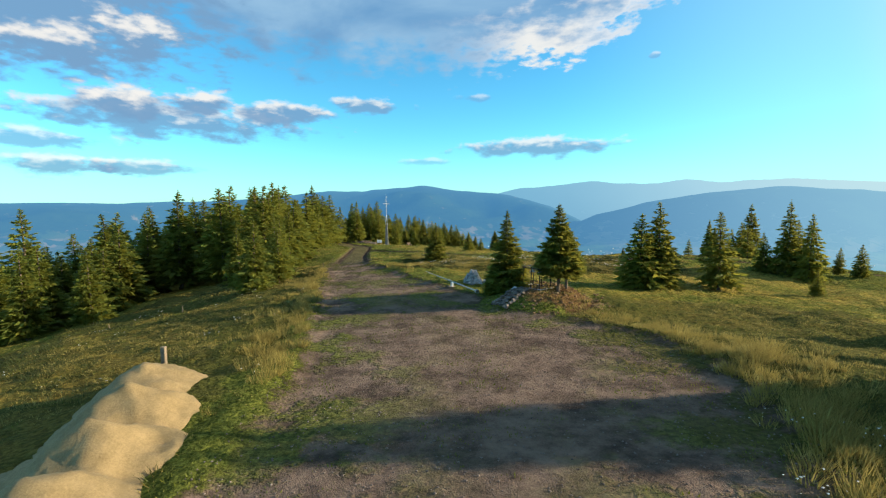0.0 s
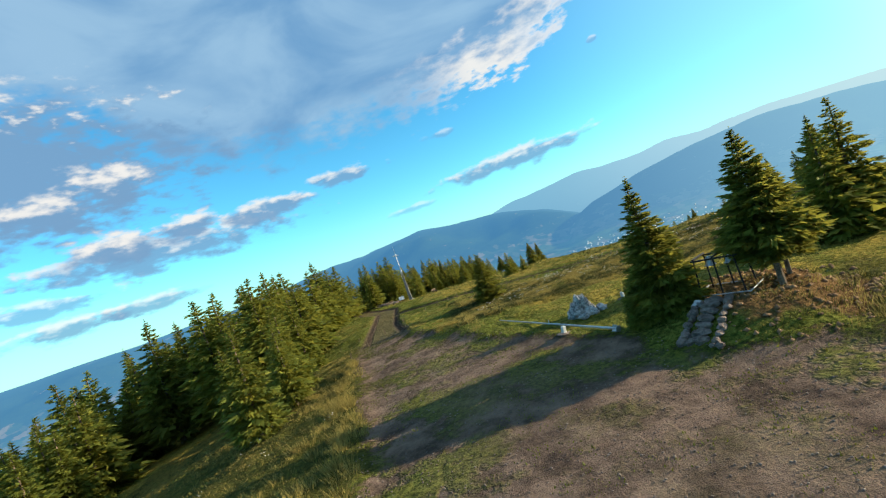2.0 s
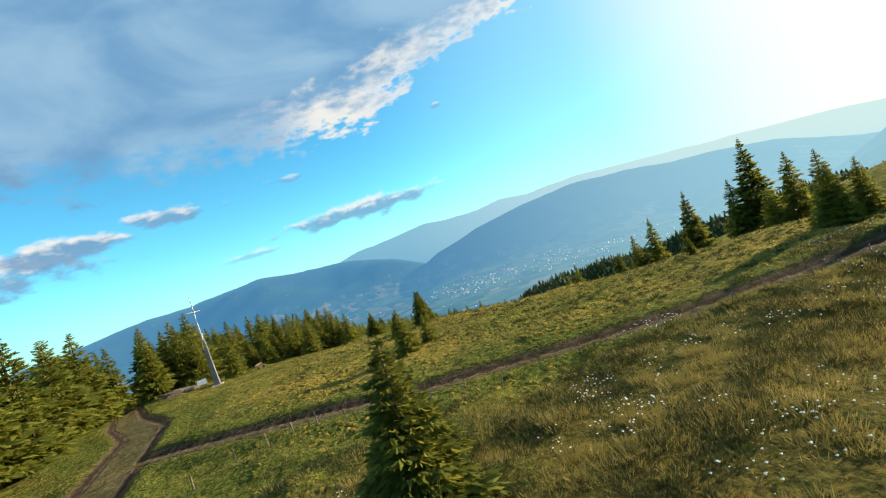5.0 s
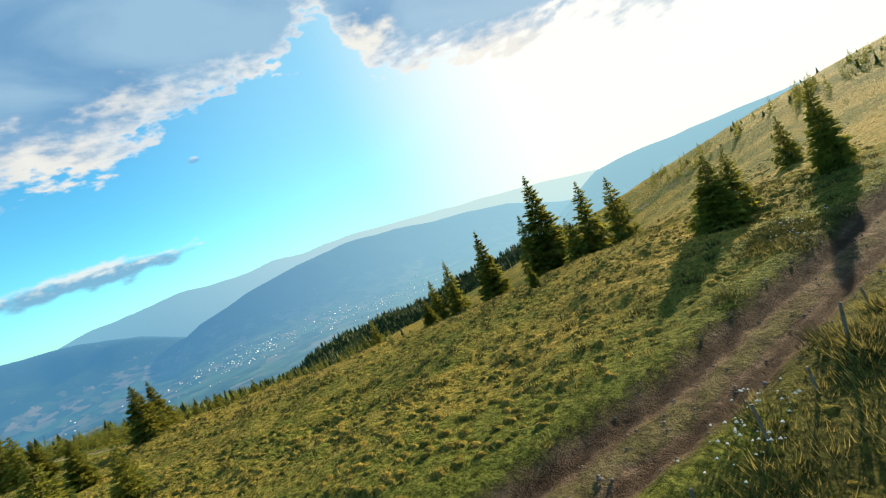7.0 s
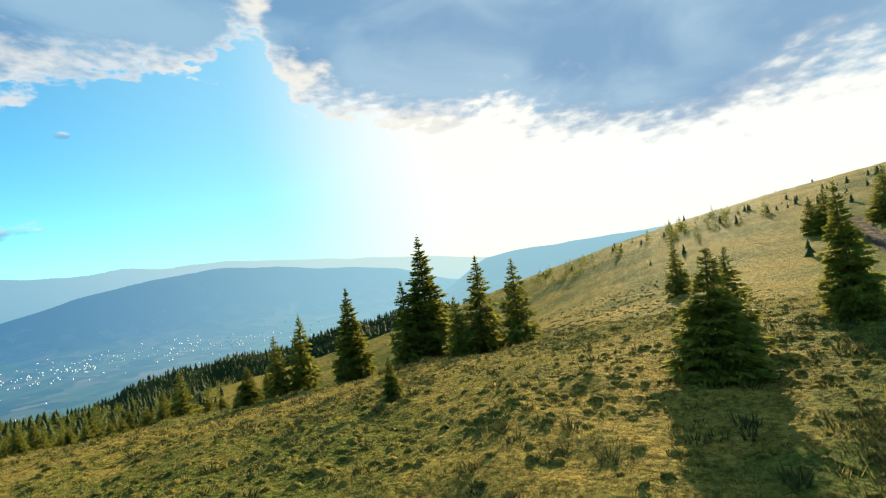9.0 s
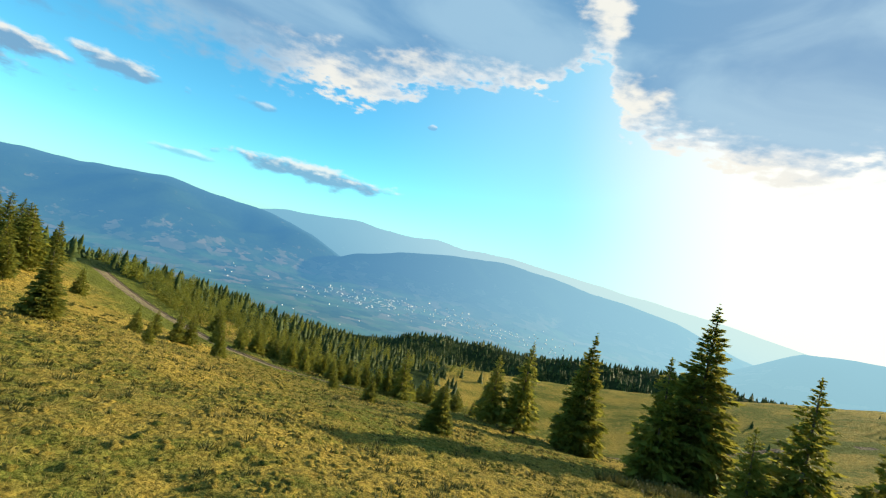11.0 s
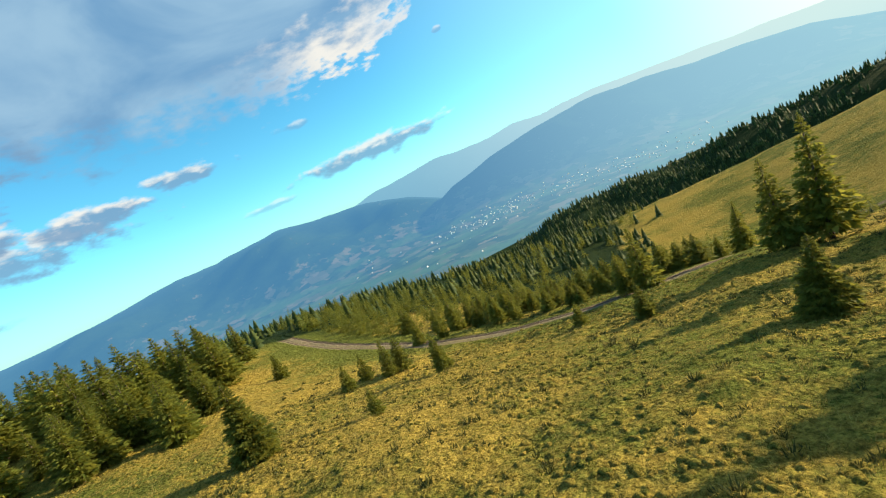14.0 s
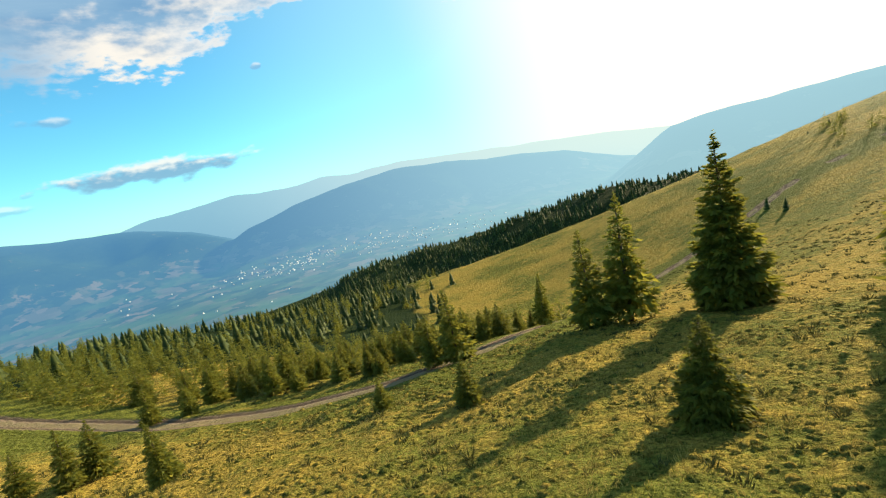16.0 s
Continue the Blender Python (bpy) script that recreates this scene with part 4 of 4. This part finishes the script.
# boundary marker and small pale stones
marker = new("marker_stone")
tagged(marker, "small white marker block on bare gravel", "marker")
marker.matrix_world = pose(0.8, 37.9, z_at(0.8, 37.9), 4, 6, 20)
part("block", box_bm(0.22, 0.2, 0.42, (0, 0, 0.16), 0.04), M_WHITE, marker)
part("spilled_mortar", rubble_stone(random.Random(4), (0.4, 0.3, 0.05), 1.0), M_STONE, marker)
marker2 = copy_thing(marker, pose(5.4, 41.6, z_at(5.4, 41.6), 0, 3, 70))
tagged(marker2, "small white marker block in the turf", "marker")


# ---------------------------------------------------------------- stone steps up the mound
STEP_TURN = 38.0
def stone_steps():
    root = new("stone_steps")
    tagged(root, "rough flagstone steps with boulder edging up a mound", "steps")
    x0, y0 = 4.0, 31.3
    run = Matrix.Rotation(radians(STEP_TURN), 2)

    def rise(u, v):
        p = run @ Vector((u, v))
        return z_at(x0 + p.x, y0 + p.y) - z_at(x0, y0)

    root.matrix_world = pose(x0, y0, z_at(x0, y0), 0, 0, STEP_TURN)
    r = random.Random(11)
    for k in range(7):
        w = r.uniform(0.62, 0.82)
        bm = rubble_stone(r, (0.24, w / 2, 0.14), 1.0)
        bmesh.ops.translate(bm, vec=(0.15 + 0.33 * k, r.uniform(-0.05, 0.05), 0.07 + rise(0.15 + 0.33 * k, 0)), verts=bm.verts)
        part("tread", bm, M_STONE, root)
    for side in (-0.62, 0.62):
        for k in range(8):
            s = r.uniform(0.15, 0.25)
            bm = rubble_stone(r, (s * 1.15, s * 0.8, s))
            bmesh.ops.translate(bm, vec=(0.1 + 0.29 * k, side + r.uniform(-0.06, 0.06), 0.08 + rise(0.1 + 0.29 * k, side)), verts=bm.verts)
            part("edging_stone", bm, M_PALE if r.random() < 0.08 else M_STONE, root)
    for k in range(6):
        s = r.uniform(0.1, 0.2)
        bm = rubble_stone(r, (s, s, s))
        bmesh.ops.translate(bm, vec=(0.0 + r.uniform(-0.2, 0.3), r.uniform(-0.8, 0.8), 0.03), verts=bm.verts)
        part("loose_stone", bm, M_STONE, root)
    return root


stone_steps()


def bell(parent, x, y, z):
    prof = [(0.02, 0.0), (0.10, -0.02), (0.13, -0.10), (0.15, -0.26), (0.20, -0.38), (0.27, -0.46), (0.24, -0.46), (0.12, -0.2)]
    bm = bmesh.new()
    n = 16
    rings = [[bm.verts.new((x + rr * math.cos(6.283 * i / n), y + rr * math.sin(6.283 * i / n), z + zz)) for i in range(n)] for rr, zz in prof]
    for a, b in zip(rings, rings[1:]):
        for i in range(n):
            bm.faces.new((a[i], a[(i + 1) % n], b[(i + 1) % n], b[i]))
    b = part("bell", bm, M_STEEL, parent, "shiny pale metal bell")
    part("clapper", tube_bm((x, y, z - 0.1), (x, y, z - 0.5), 0.02, 0.045, 6), M_IRON, b)


frame_root = new("bell_frame")
tagged(frame_root, "dark iron frame with two bells on grey base rails", "bell frame")
frame_root.matrix_world = pose(7.0, 33.7, z_at(7.0, 33.7), 0, 0, STEP_TURN) @ Matrix.Scale(0.85, 4)
for sx in (-0.75, 0.75):
    for sy in (-1.0, 0.0, 1.0):
        part("post", tube_bm((sx, sy, -0.1), (sx * 0.85, sy * 0.9, 1.75), 0.045, 0.04, 8), M_IRON, frame_root)
for sx in (-0.64, 0.64):
    part("beam", box_bm(0.08, 2.1, 0.08, (sx, 0, 1.78), 0.01), M_IRON, frame_root)
for sy in (-0.9, 0.0, 0.9):
    part("cross_beam", box_bm(1.4, 0.08, 0.08, (0, sy, 1.86), 0.01), M_IRON, frame_root)
for sx in (-0.95, 0.95):
    part("base_rail", box_bm(0.05, 2.5, 0.05, (sx, 0, 0.1), 0.01), M_STEEL, frame_root, "weathered grey steel rail")
for sy in (-1.25, 1.25):
    part("base_rail", box_bm(1.9, 0.05, 0.05, (0, sy, 0.1), 0.01), M_STEEL, frame_root, "weathered grey steel rail")
bell(frame_root, 0, -0.45, 1.82)
bell(frame_root, 0, 0.45, 1.82)


# ---------------------------------------------------------------- sand heap
def sand_height(u, v):
    """u along the heap, v across; ridges slumped by tipping."""
    h = 0.0
    for cu, cv, ru, rv, top in ((4.8, 0.3, 2.9, 2.3, 1.55), (2.0, -0.5, 2.2, 2.4, 1.35), (-0.6, -0.9, 2.2, 2.5, 1.5), (-3.4, -1.0, 2.6, 2.6, 1.4), (6.8, 1.0, 1.6, 1.6, 0.35)):
        h = max(h, top * (1 - math.hypot((u - cu) / ru, (v - cv) / rv)))
    return h


def sand_heap():
    xs_, ys_ = np.linspace(-6.5, 9, 94), np.linspace(-4.2, 4.2, 56)
    root = new("sand_heap")
    tagged(root, "long heap of tipped yellow building sand with sharp ridges", "sand")
    root.matrix_world = pose(-11.4, 13.6, 0, 0, 0, 97)
    m = root.matrix_world.copy()
    V, F = [], []
    pts = [(m @ Vector((a, b, 0))) for b in ys_ for a in xs_]
    gz = ground([(p.x, p.y) for p in pts])
    for (a, b), g in zip([(a, b) for b in ys_ for a in xs_], gz):
        n = 0.10 * noise.noise(Vector((a * 0.9, b * 0.9, 2))) - 0.16 * abs(noise.noise(Vector((a * 2.2, b * 1.1, 4)))) + 0.06 * noise.noise(Vector((a * 8, b * 8, 9)))
        h = sand_height(a + 0.3 * noise.noise(Vector((a * 0.7, b * 0.7, 0))), b + 0.3 * noise.noise(Vector((a * 0.8, b * 0.8, 7))))
        V.append((a, b, g + (h + n if h > 0.02 else -0.12)))
    nx = len(xs_)
    for j in range(len(ys_) - 1):
        for i in range(nx - 1):
            F.append((j * nx + i, j * nx + i + 1, (j + 1) * nx + i + 1, (j + 1) * nx + i))
    mesh_object("sand", V, F, M_SAND, root, True)
    return root


sand_heap()
stake = new("wooden_stake")
tagged(stake, "short pale wooden stake beside the sand", "stake")
stake.location = (-13.2, 21.3, z_at(-13.2, 21.3))
part("stake", box_bm(0.22, 0.2, 1.3, (0, 0, 0.55), 0.03), M_POST, stake)


# ---------------------------------------------------------------- fence posts
def post_mesh(h, seed):
    r = random.Random(seed)
    bm = tube_bm((0, 0, -0.25), (r.uniform(-0.06, 0.06), r.uniform(-0.06, 0.06), h), 0.034, 0.026, 7)
    for v in bm.verts:
        v.co.x += r.uniform(-0.012, 0.012)
        v.co.y += r.uniform(-0.012, 0.012)
    me = bpy.data.meshes.new("post")
    bm.to_mesh(me)
    bm.free()
    me.materials.append(M_POST)
    return me


POSTS = [post_mesh(h, i) for i, h in enumerate((0.55, 0.7, 0.45))]
post_rng = random.Random(2)


def fence_post(x, y):
    ob = new("fence_post", POSTS[post_rng.randrange(3)])
    tagged(ob, "thin leaning grey wooden fence post beside the track", "post", "fence along the track")
    ob.matrix_world = pose(x, y, z_at(x, y), post_rng.uniform(-9, 9), post_rng.uniform(-9, 9), post_rng.uniform(0, 360))


for x, y in [(-12.5, 64.2), (-10.6, 67), (-8.2, 71.6), (-6.6, 72.8), (-5.2, 73.4), (-4.0, 73.2), (-2.8, 72.6), (-1.5, 71.4), (-0.2, 70.2), (1.9, 68.6), (3.4, 68.1), (4.9, 67.6), (6.8, 67.3),
             (8.6, 66.7), (10.0, 65.9), (11.7, 65.1), (13.4, 64.5), (15.0, 64.0), (16.6, 63.6), (18.6, 62.9), (21.4, 62.1), (24.5, 60.7), (28, 59.4), (-15.8, 65.6), (-18.5, 67), (-17.3, 42), (-14, 53.5), (-13, 57), (-20.5, 62), (-23, 40), (-28, 38)]:
    fence_post(x, y)

# white block and gravel heap at the far end of the road
for x, y, sx in ((-24, 138.5, 2.6),):
    tank = new("white_container")
    tagged(tank, "low white container at the end of the meadow", "container")
    tank.matrix_world = pose(x, y, z_at(x, y), 0, 0, 15)
    part("body", box_bm(sx, 1.2, 1.0, (0, 0, 0.55), 0.06), M_WHITE, tank)
    part("lid", box_bm(sx + 0.08, 1.28, 0.12, (0, 0, 1.1), 0.03), M_WHITE, tank)
heap = new("gravel_heap")
tagged(heap, "low grey heap of gravel beside the road", "gravel")
heap.location = (-22.8, 133, z_at(-22.8, 133))
part("gravel", rubble_stone(random.Random(8), (3.4, 1.9, 0.75), 1.0, 4), M_STONE, heap)


# ---------------------------------------------------------------- grass, herbs and stones
def tufts(name, label, pts, lo, hi, blades, width, spread, mat, seed, cat="grass", out_lean=0.55):
    r = np.random.default_rng(seed)
    n = len(pts)
    if n == 0:
        return None
    z = ground(pts)
    h = r.uniform(lo, hi, (n, 1)) * np.ones((1, blades)) * r.uniform(0.6, 1.15, (n, blades))
    a = r.uniform(0, 6.283, (n, blades))
    rad = spread * np.sqrt(r.random((n, blades)))
    bx = pts[:, :1] + rad * np.cos(a)
    by = pts[:, 1:] + rad * np.sin(a)
    ln = out_lean * h * r.uniform(0.3, 1.2, (n, blades))
    a2 = a + r.uniform(-0.9, 0.9, (n, blades))
    tx, ty = bx + ln * np.cos(a2), by + ln * np.sin(a2)
    w = width * r.uniform(0.6, 1.3, (n, blades))
    t2 = r.uniform(0, 6.283, (n, blades))
    zz = z[:, None] * np.ones((1, blades)) - 0.04
    A = np.stack([bx + w * np.cos(t2), by + w * np.sin(t2), zz], -1)
    B = np.stack([bx - w * np.cos(t2), by - w * np.sin(t2), zz], -1)
    C = np.stack([tx, ty, zz + h], -1)
    V = np.stack([A, B, C], 2).reshape(-1, 3)
    F = np.arange(len(V)).reshape(-1, 3)
    return tagged(new(name, fast_mesh(name, V, F, mat)), label, cat, kind="stuff")


def dryness(p):
    return waves(p, 26, 61, 3) * 0.7 + waves(p, 4.0, 62, 2) * 0.6


def off_way(p, margin=0.2):
    return in_way(p) + 0.35 * waves(p, 3.0, 63, 2) > margin + 0.35


def turf(p):
    return off_way(p) * (np.hypot(p[:, 0] - 7.2, p[:, 1] - 33.4) > 3.0) * (np.hypot((p[:, 0] + 12) / 3.6, (p[:, 1] - 14) / 9) > 1)


near = scatter(90000, 51, (-26, 58, 4, 138), turf)
wide = scatter(36000, 52, (-60, 120, -10, 190), turf)
both = np.concatenate([near, wide])
dry = dryness(both) + np.random.default_rng(1).normal(0, 0.45, len(both)) - 0.55 * (1 - smooth(in_way(both), 1, 9)) > -0.2
tufts("dry_grass", "pale straw-coloured dry meadow grass", both[dry], 0.06, 0.18, 6, 0.017, 0.24, M_DRY, 71, out_lean=0.9)
tufts("green_grass", "short green meadow grass among the straw", both[~dry], 0.05, 0.16, 6, 0.02, 0.24, M_GREEN, 72, out_lean=0.9)
gravel_green = scatter(16000, 53, (-14, 22, 0, 60), lambda p: (in_way(p) < 0.5) * smooth(waves(p, 7.5, 64, 3), -0.1, 0.5))
tufts("verge_grass", "low green grass creeping over the gravel", gravel_green, 0.05, 0.14, 5, 0.035, 0.22, M_GREEN, 73)
# tall bleached clumps on the banks
banks = np.concatenate([scatter(2600, 54, (7, 26, 2, 40), lambda p: off_way(p, 0.0) * smooth(-in_way(p), -7, -0.5)),
                        scatter(2600, 55, (-4, 26, 50, 66), lambda p: off_way(p, 0.3) * smooth(waves(p, 5, 65, 2), -0.3, 0.3)),
                        scatter(1300, 56, (-28, -7, 16, 66), lambda p: turf(p) * smooth(waves(p, 6, 66, 2), -0.1, 0.4))])
verge = np.concatenate([scatter(2600, 88, (9, 26, 3, 32), lambda p: (in_way(p) > 0.0) * smooth(-in_way(p), -5, -1.5) * smooth(waves(p, 3.5, 89, 2), -0.5, 0.1)),
                        scatter(2600, 90, (-20, -3, 18, 52), lambda p: turf(p) * smooth(-in_way(p), -5, -1.0) * smooth(waves(p, 3.5, 91, 2), -0.3, 0.2))])
tufts("verge_straw", "tall golden straw along the edge of the gravel", verge, 0.28, 0.6, 38, 0.012, 0.34, M_DRY, 87)
gold = np.concatenate([scatter(900, 101, (7.5, 20, 4, 22), lambda p: (in_way(p) > -0.6) * smooth(-in_way(p), -6, -1.0) * smooth(waves(p, 2.6, 102, 2), -0.4, 0.1)),
                       scatter(1100, 103, (-19, -4, 20, 60), lambda p: turf(p) * smooth(-in_way(p), -6, -1.0) * smooth(waves(p, 3.0, 104, 2), -0.1, 0.3)),
                       scatter(2600, 105, (-3, 30, 48, 64), lambda p: off_way(p, 0.8) * smooth(waves(p, 2.8, 106, 2), 0.05, 0.4))])
tall = gold[:, 1] < 47
tufts("golden_straw", "dense golden straw clumps on the banks", gold[tall], 0.30, 0.62, 60, 0.017, 0.36, M_DRY, 107, out_lean=0.75)
tufts("heath_straw", "short rusty straw clumps among the heather", gold[~tall], 0.12, 0.30, 70, 0.014, 0.32, M_DRY, 108, out_lean=0.9)
tufts("tall_dry_grass", "tall bleached grass clumps on the banks", banks, 0.10, 0.28, 34, 0.010, 0.42, M_DRY, 74)
herbs = np.concatenate([scatter(6000, 57, (-5, 28, 48, 67), lambda p: off_way(p, 0.3) * smooth(waves(p, 6, 67, 2), -0.2, 0.3)),
                        scatter(2200, 58, (-32, -8, 10, 60), lambda p: turf(p) * smooth(waves(p, 7, 68, 2), -0.2, 0.3)),
                        scatter(1300, 59, (6, 28, 2, 38), lambda p: off_way(p, 0.2) * smooth(-in_way(p), -8, -0.3))])
tufts("herb_clumps", "dark green weeds and heather on the banks", herbs, 0.08, 0.30, 30, 0.018, 0.36, M_HERB, 75, "herbs", 0.9)
heads = np.repeat(scatter(420, 60, (-3, 26, 50, 66), lambda p: off_way(p, 0.3) * smooth(waves(p, 6, 69, 2), 0.0, 0.4)), 7, 0)
heads = np.concatenate([heads, np.repeat(scatter(30, 61, (-26, -8, 14, 40), turf), 5, 0), np.repeat(scatter(50, 62, (5, 18, 2, 16), lambda p: in_way(p) > -1.5), 6, 0)])
heads = heads + np.random.default_rng(3).normal(0, 0.28, heads.shape)
hr = np.random.default_rng(4)
hz = ground(heads) + hr.uniform(0.25, 0.55, len(heads))
octa = np.array([(1, 0, 0), (-0.5, 0.87, 0), (-0.5, -0.87, 0), (0, 0, 0.7)]) * 0.036
V = (np.column_stack([heads, hz])[:, None, :] + octa[None] * hr.uniform(0.5, 1.3, (len(heads), 1, 1))).reshape(-1, 3)
F = (np.arange(len(heads))[:, None, None] * 4 + np.array([(0, 1, 3), (1, 2, 3), (2, 0, 3)])[None]).reshape(-1, 3)
tagged(new("seed_heads", fast_mesh("seed_heads", V, F, M_FLOWER)), "small white flowers and fluffy seed heads", "flowers", kind="stuff")
# straw clumps leaning over the open slope
straw = scatter(15000, 77, (-10, 60, 62, 135), lambda p: off_way(p, 0.8) * (0.25 + 0.75 * smooth(waves(p, 9, 78, 3), -0.3, 0.3)))
tufts("straw_clumps", "bleached straw clumps all over the open slope", straw, 0.10, 0.27, 12, 0.010, 0.20, M_DRY, 79, out_lean=0.6)
# low bilberry bushes above the tall spruces
shrubs = np.random.default_rng(110).normal((60.5, 95.5), (4.2, 1.3), (90, 2))
tufts("bilberry_bushes", "dark low bilberry bushes in a row on the slope", shrubs, 0.35, 0.75, 60, 0.05, 0.4, M_HERB, 111, "bushes", 0.9)
# dark low tussocks over the slopes
bumps = scatter(7500, 63, (14, 130, 62, 150), lambda p: off_way(p, 1.0) * (0.35 + 0.65 * smooth(waves(p, 22, 70, 2), -0.1, 0.5)))
tufts("tussocks", "dark green bilberry tussocks dotted over the slope", bumps, 0.10, 0.34, 24, 0.03, 0.20, M_HERB, 76, "tussocks", 0.7)


def hummocks(name, label, pts, lo, hi, mat, seed):
    """Low ragged cushions of matted grass."""
    r = np.random.default_rng(seed)
    n, k = len(pts), 7
    size = r.uniform(lo, hi, (n, 1))
    z = ground(pts)
    a = np.arange(k)[None] * 6.283 / k + r.uniform(0, 6.28, (n, 1))
    V = []
    for rad, up in ((1.0, -0.2), (0.62, 0.3)):
        rr = size * rad * r.uniform(0.5, 1.4, (n, k))
        V.append(np.stack([pts[:, :1] + rr * np.cos(a), pts[:, 1:] + rr * np.sin(a), z[:, None] + size * up * r.uniform(0.6, 1.25, (n, k))], -1))
    top = np.stack([pts[:, 0] + size[:, 0] * r.uniform(-0.2, 0.2, n), pts[:, 1] + size[:, 0] * r.uniform(-0.2, 0.2, n), z + size[:, 0] * r.uniform(0.32, 0.58, n)], -1)[:, None]
    V = np.concatenate(V + [top], 1)
    T = []
    for i in range(k):
        j = (i + 1) % k
        T += [(i, j, k + i), (j, k + j, k + i), (k + i, k + j, 2 * k)]
    F = (np.arange(n)[:, None, None] * (2 * k + 1) + np.array(T)[None]).reshape(-1, 3)
    tagged(new(name, fast_mesh(name, V.reshape(-1, 3), F, mat)), label, "tussocks", kind="stuff")


cushions = scatter(22000, 95, (-6, 62, 64, 140), lambda p: off_way(p, 0.9) * (0.2 + 0.8 * smooth(waves(p, 17, 96, 3), -0.4, 0.5)))
hummocks("grass_cushions", "matted cushions of olive and straw mountain grass", cushions, 0.09, 0.26, M_TURF, 97)


def stones(name, label, pts, lo, hi, mat, seed):
    r = np.random.default_rng(seed)
    z = ground(pts)
    o = np.array([(1, 0, 0), (0.2, 0.9, 0.1), (-0.9, 0.2, 0), (-0.2, -1, 0), (0, 0, 0.75), (0, 0, -0.5)])
    s = r.uniform(lo, hi, (len(pts), 1, 1)) * r.uniform(0.6, 1.3, (len(pts), 6, 3))
    a = r.uniform(0, 6.283, len(pts))
    c, sn = np.cos(a), np.sin(a)
    P = o[None] * s
    P = np.stack([P[..., 0] * c[:, None] - P[..., 1] * sn[:, None], P[..., 0] * sn[:, None] + P[..., 1] * c[:, None], P[..., 2]], -1)
    V = (P + np.column_stack([pts, z + 0.01])[:, None, :]).reshape(-1, 3)
    T = np.array([(0, 1, 4), (1, 2, 4), (2, 3, 4), (3, 0, 4), (1, 0, 5), (2, 1, 5), (3, 2, 5), (0, 3, 5)])
    F = (np.arange(len(pts))[:, None, None] * 6 + T[None]).reshape(-1, 3)
    tagged(new(name, fast_mesh(name, V, F, mat)), label, "gravel", kind="stuff")


M_CHIP = material("road_chippings", plain((0.07, 0.052, 0.042), (0.25, 0.20, 0.17), 3.1, 0.9))
stones("loose_gravel", "loose broken stones scattered over the road", scatter(24000, 64, (-16, 24, 0, 62), lambda p: in_way(p) < 0.6), 0.012, 0.052, M_CHIP, 81)
stones("mound_stones", "broken stones and clods on the brown mound", scatter(700, 66, (4, 13, 29, 38), lambda p: 1 - smooth(np.hypot(p[:, 0] - 8.2, p[:, 1] - 32.8), 2.5, 4.5)), 0.05, 0.16, M_EARTH, 83)
stones("track_gravel", "small stones along the rutted track", scatter(5000, 65, (-12, 44, 56, 86), lambda p: in_way(p) < 0.5), 0.02, 0.07, M_CHIP, 82)


# ---------------------------------------------------------------- villages far below
def village(count, seed, box):
    r = np.random.default_rng(seed)
    V, F = [], []
    spread = lambda q: np.maximum.reduce([k * np.exp(-((q[:, 0] - cx) ** 2 + (q[:, 1] - cy) ** 2) / (2 * s * s)) for cx, cy, s, k in ((940, 2270, 120, 0.8), (700, 2420, 90, 0.35), (1250, 2050, 150, 0.4), (1500, 1750, 130, 0.35))])
    p = scatter(count, seed, box, lambda q: (spread(q) + 0.02) * (lay(q) < -215))
    z = lay(p) - 3
    b = 0
    for (x, y), zz in zip(p, z):
        w, l, h, a = r.uniform(1.4, 2.6), r.uniform(2, 3.6), r.uniform(1.8, 3), r.uniform(0, 3.14)
        c, s = math.cos(a), math.sin(a)
        for px_, py_, pz_ in ((-w, -l, -3), (w, -l, -3), (w, l, -3), (-w, l, -3), (-w, -l, h), (w, -l, h), (w, l, h), (-w, l, h), (0, -l, h + 2), (0, l, h + 2)):
            V.append((x + px_ * c - py_ * s, y + px_ * s + py_ * c, zz + pz_))
        for f in ((0, 1, 5), (0, 5, 4), (1, 2, 6), (1, 6, 5), (2, 3, 7), (2, 7, 6), (3, 0, 4), (3, 4, 7), (4, 5, 8), (6, 7, 9), (5, 6, 9), (5, 9, 8), (7, 4, 8), (7, 8, 9)):
            F.append([b + i for i in f])
        b += 10
    return V, F


V, F = village(3200, 92, (150, 1900, 1500, 2800))
tagged(new("village_houses", fast_mesh("village_houses", V, F, M_PLASTER)), "tiny pale houses of a village in the valley", "village", kind="stuff")
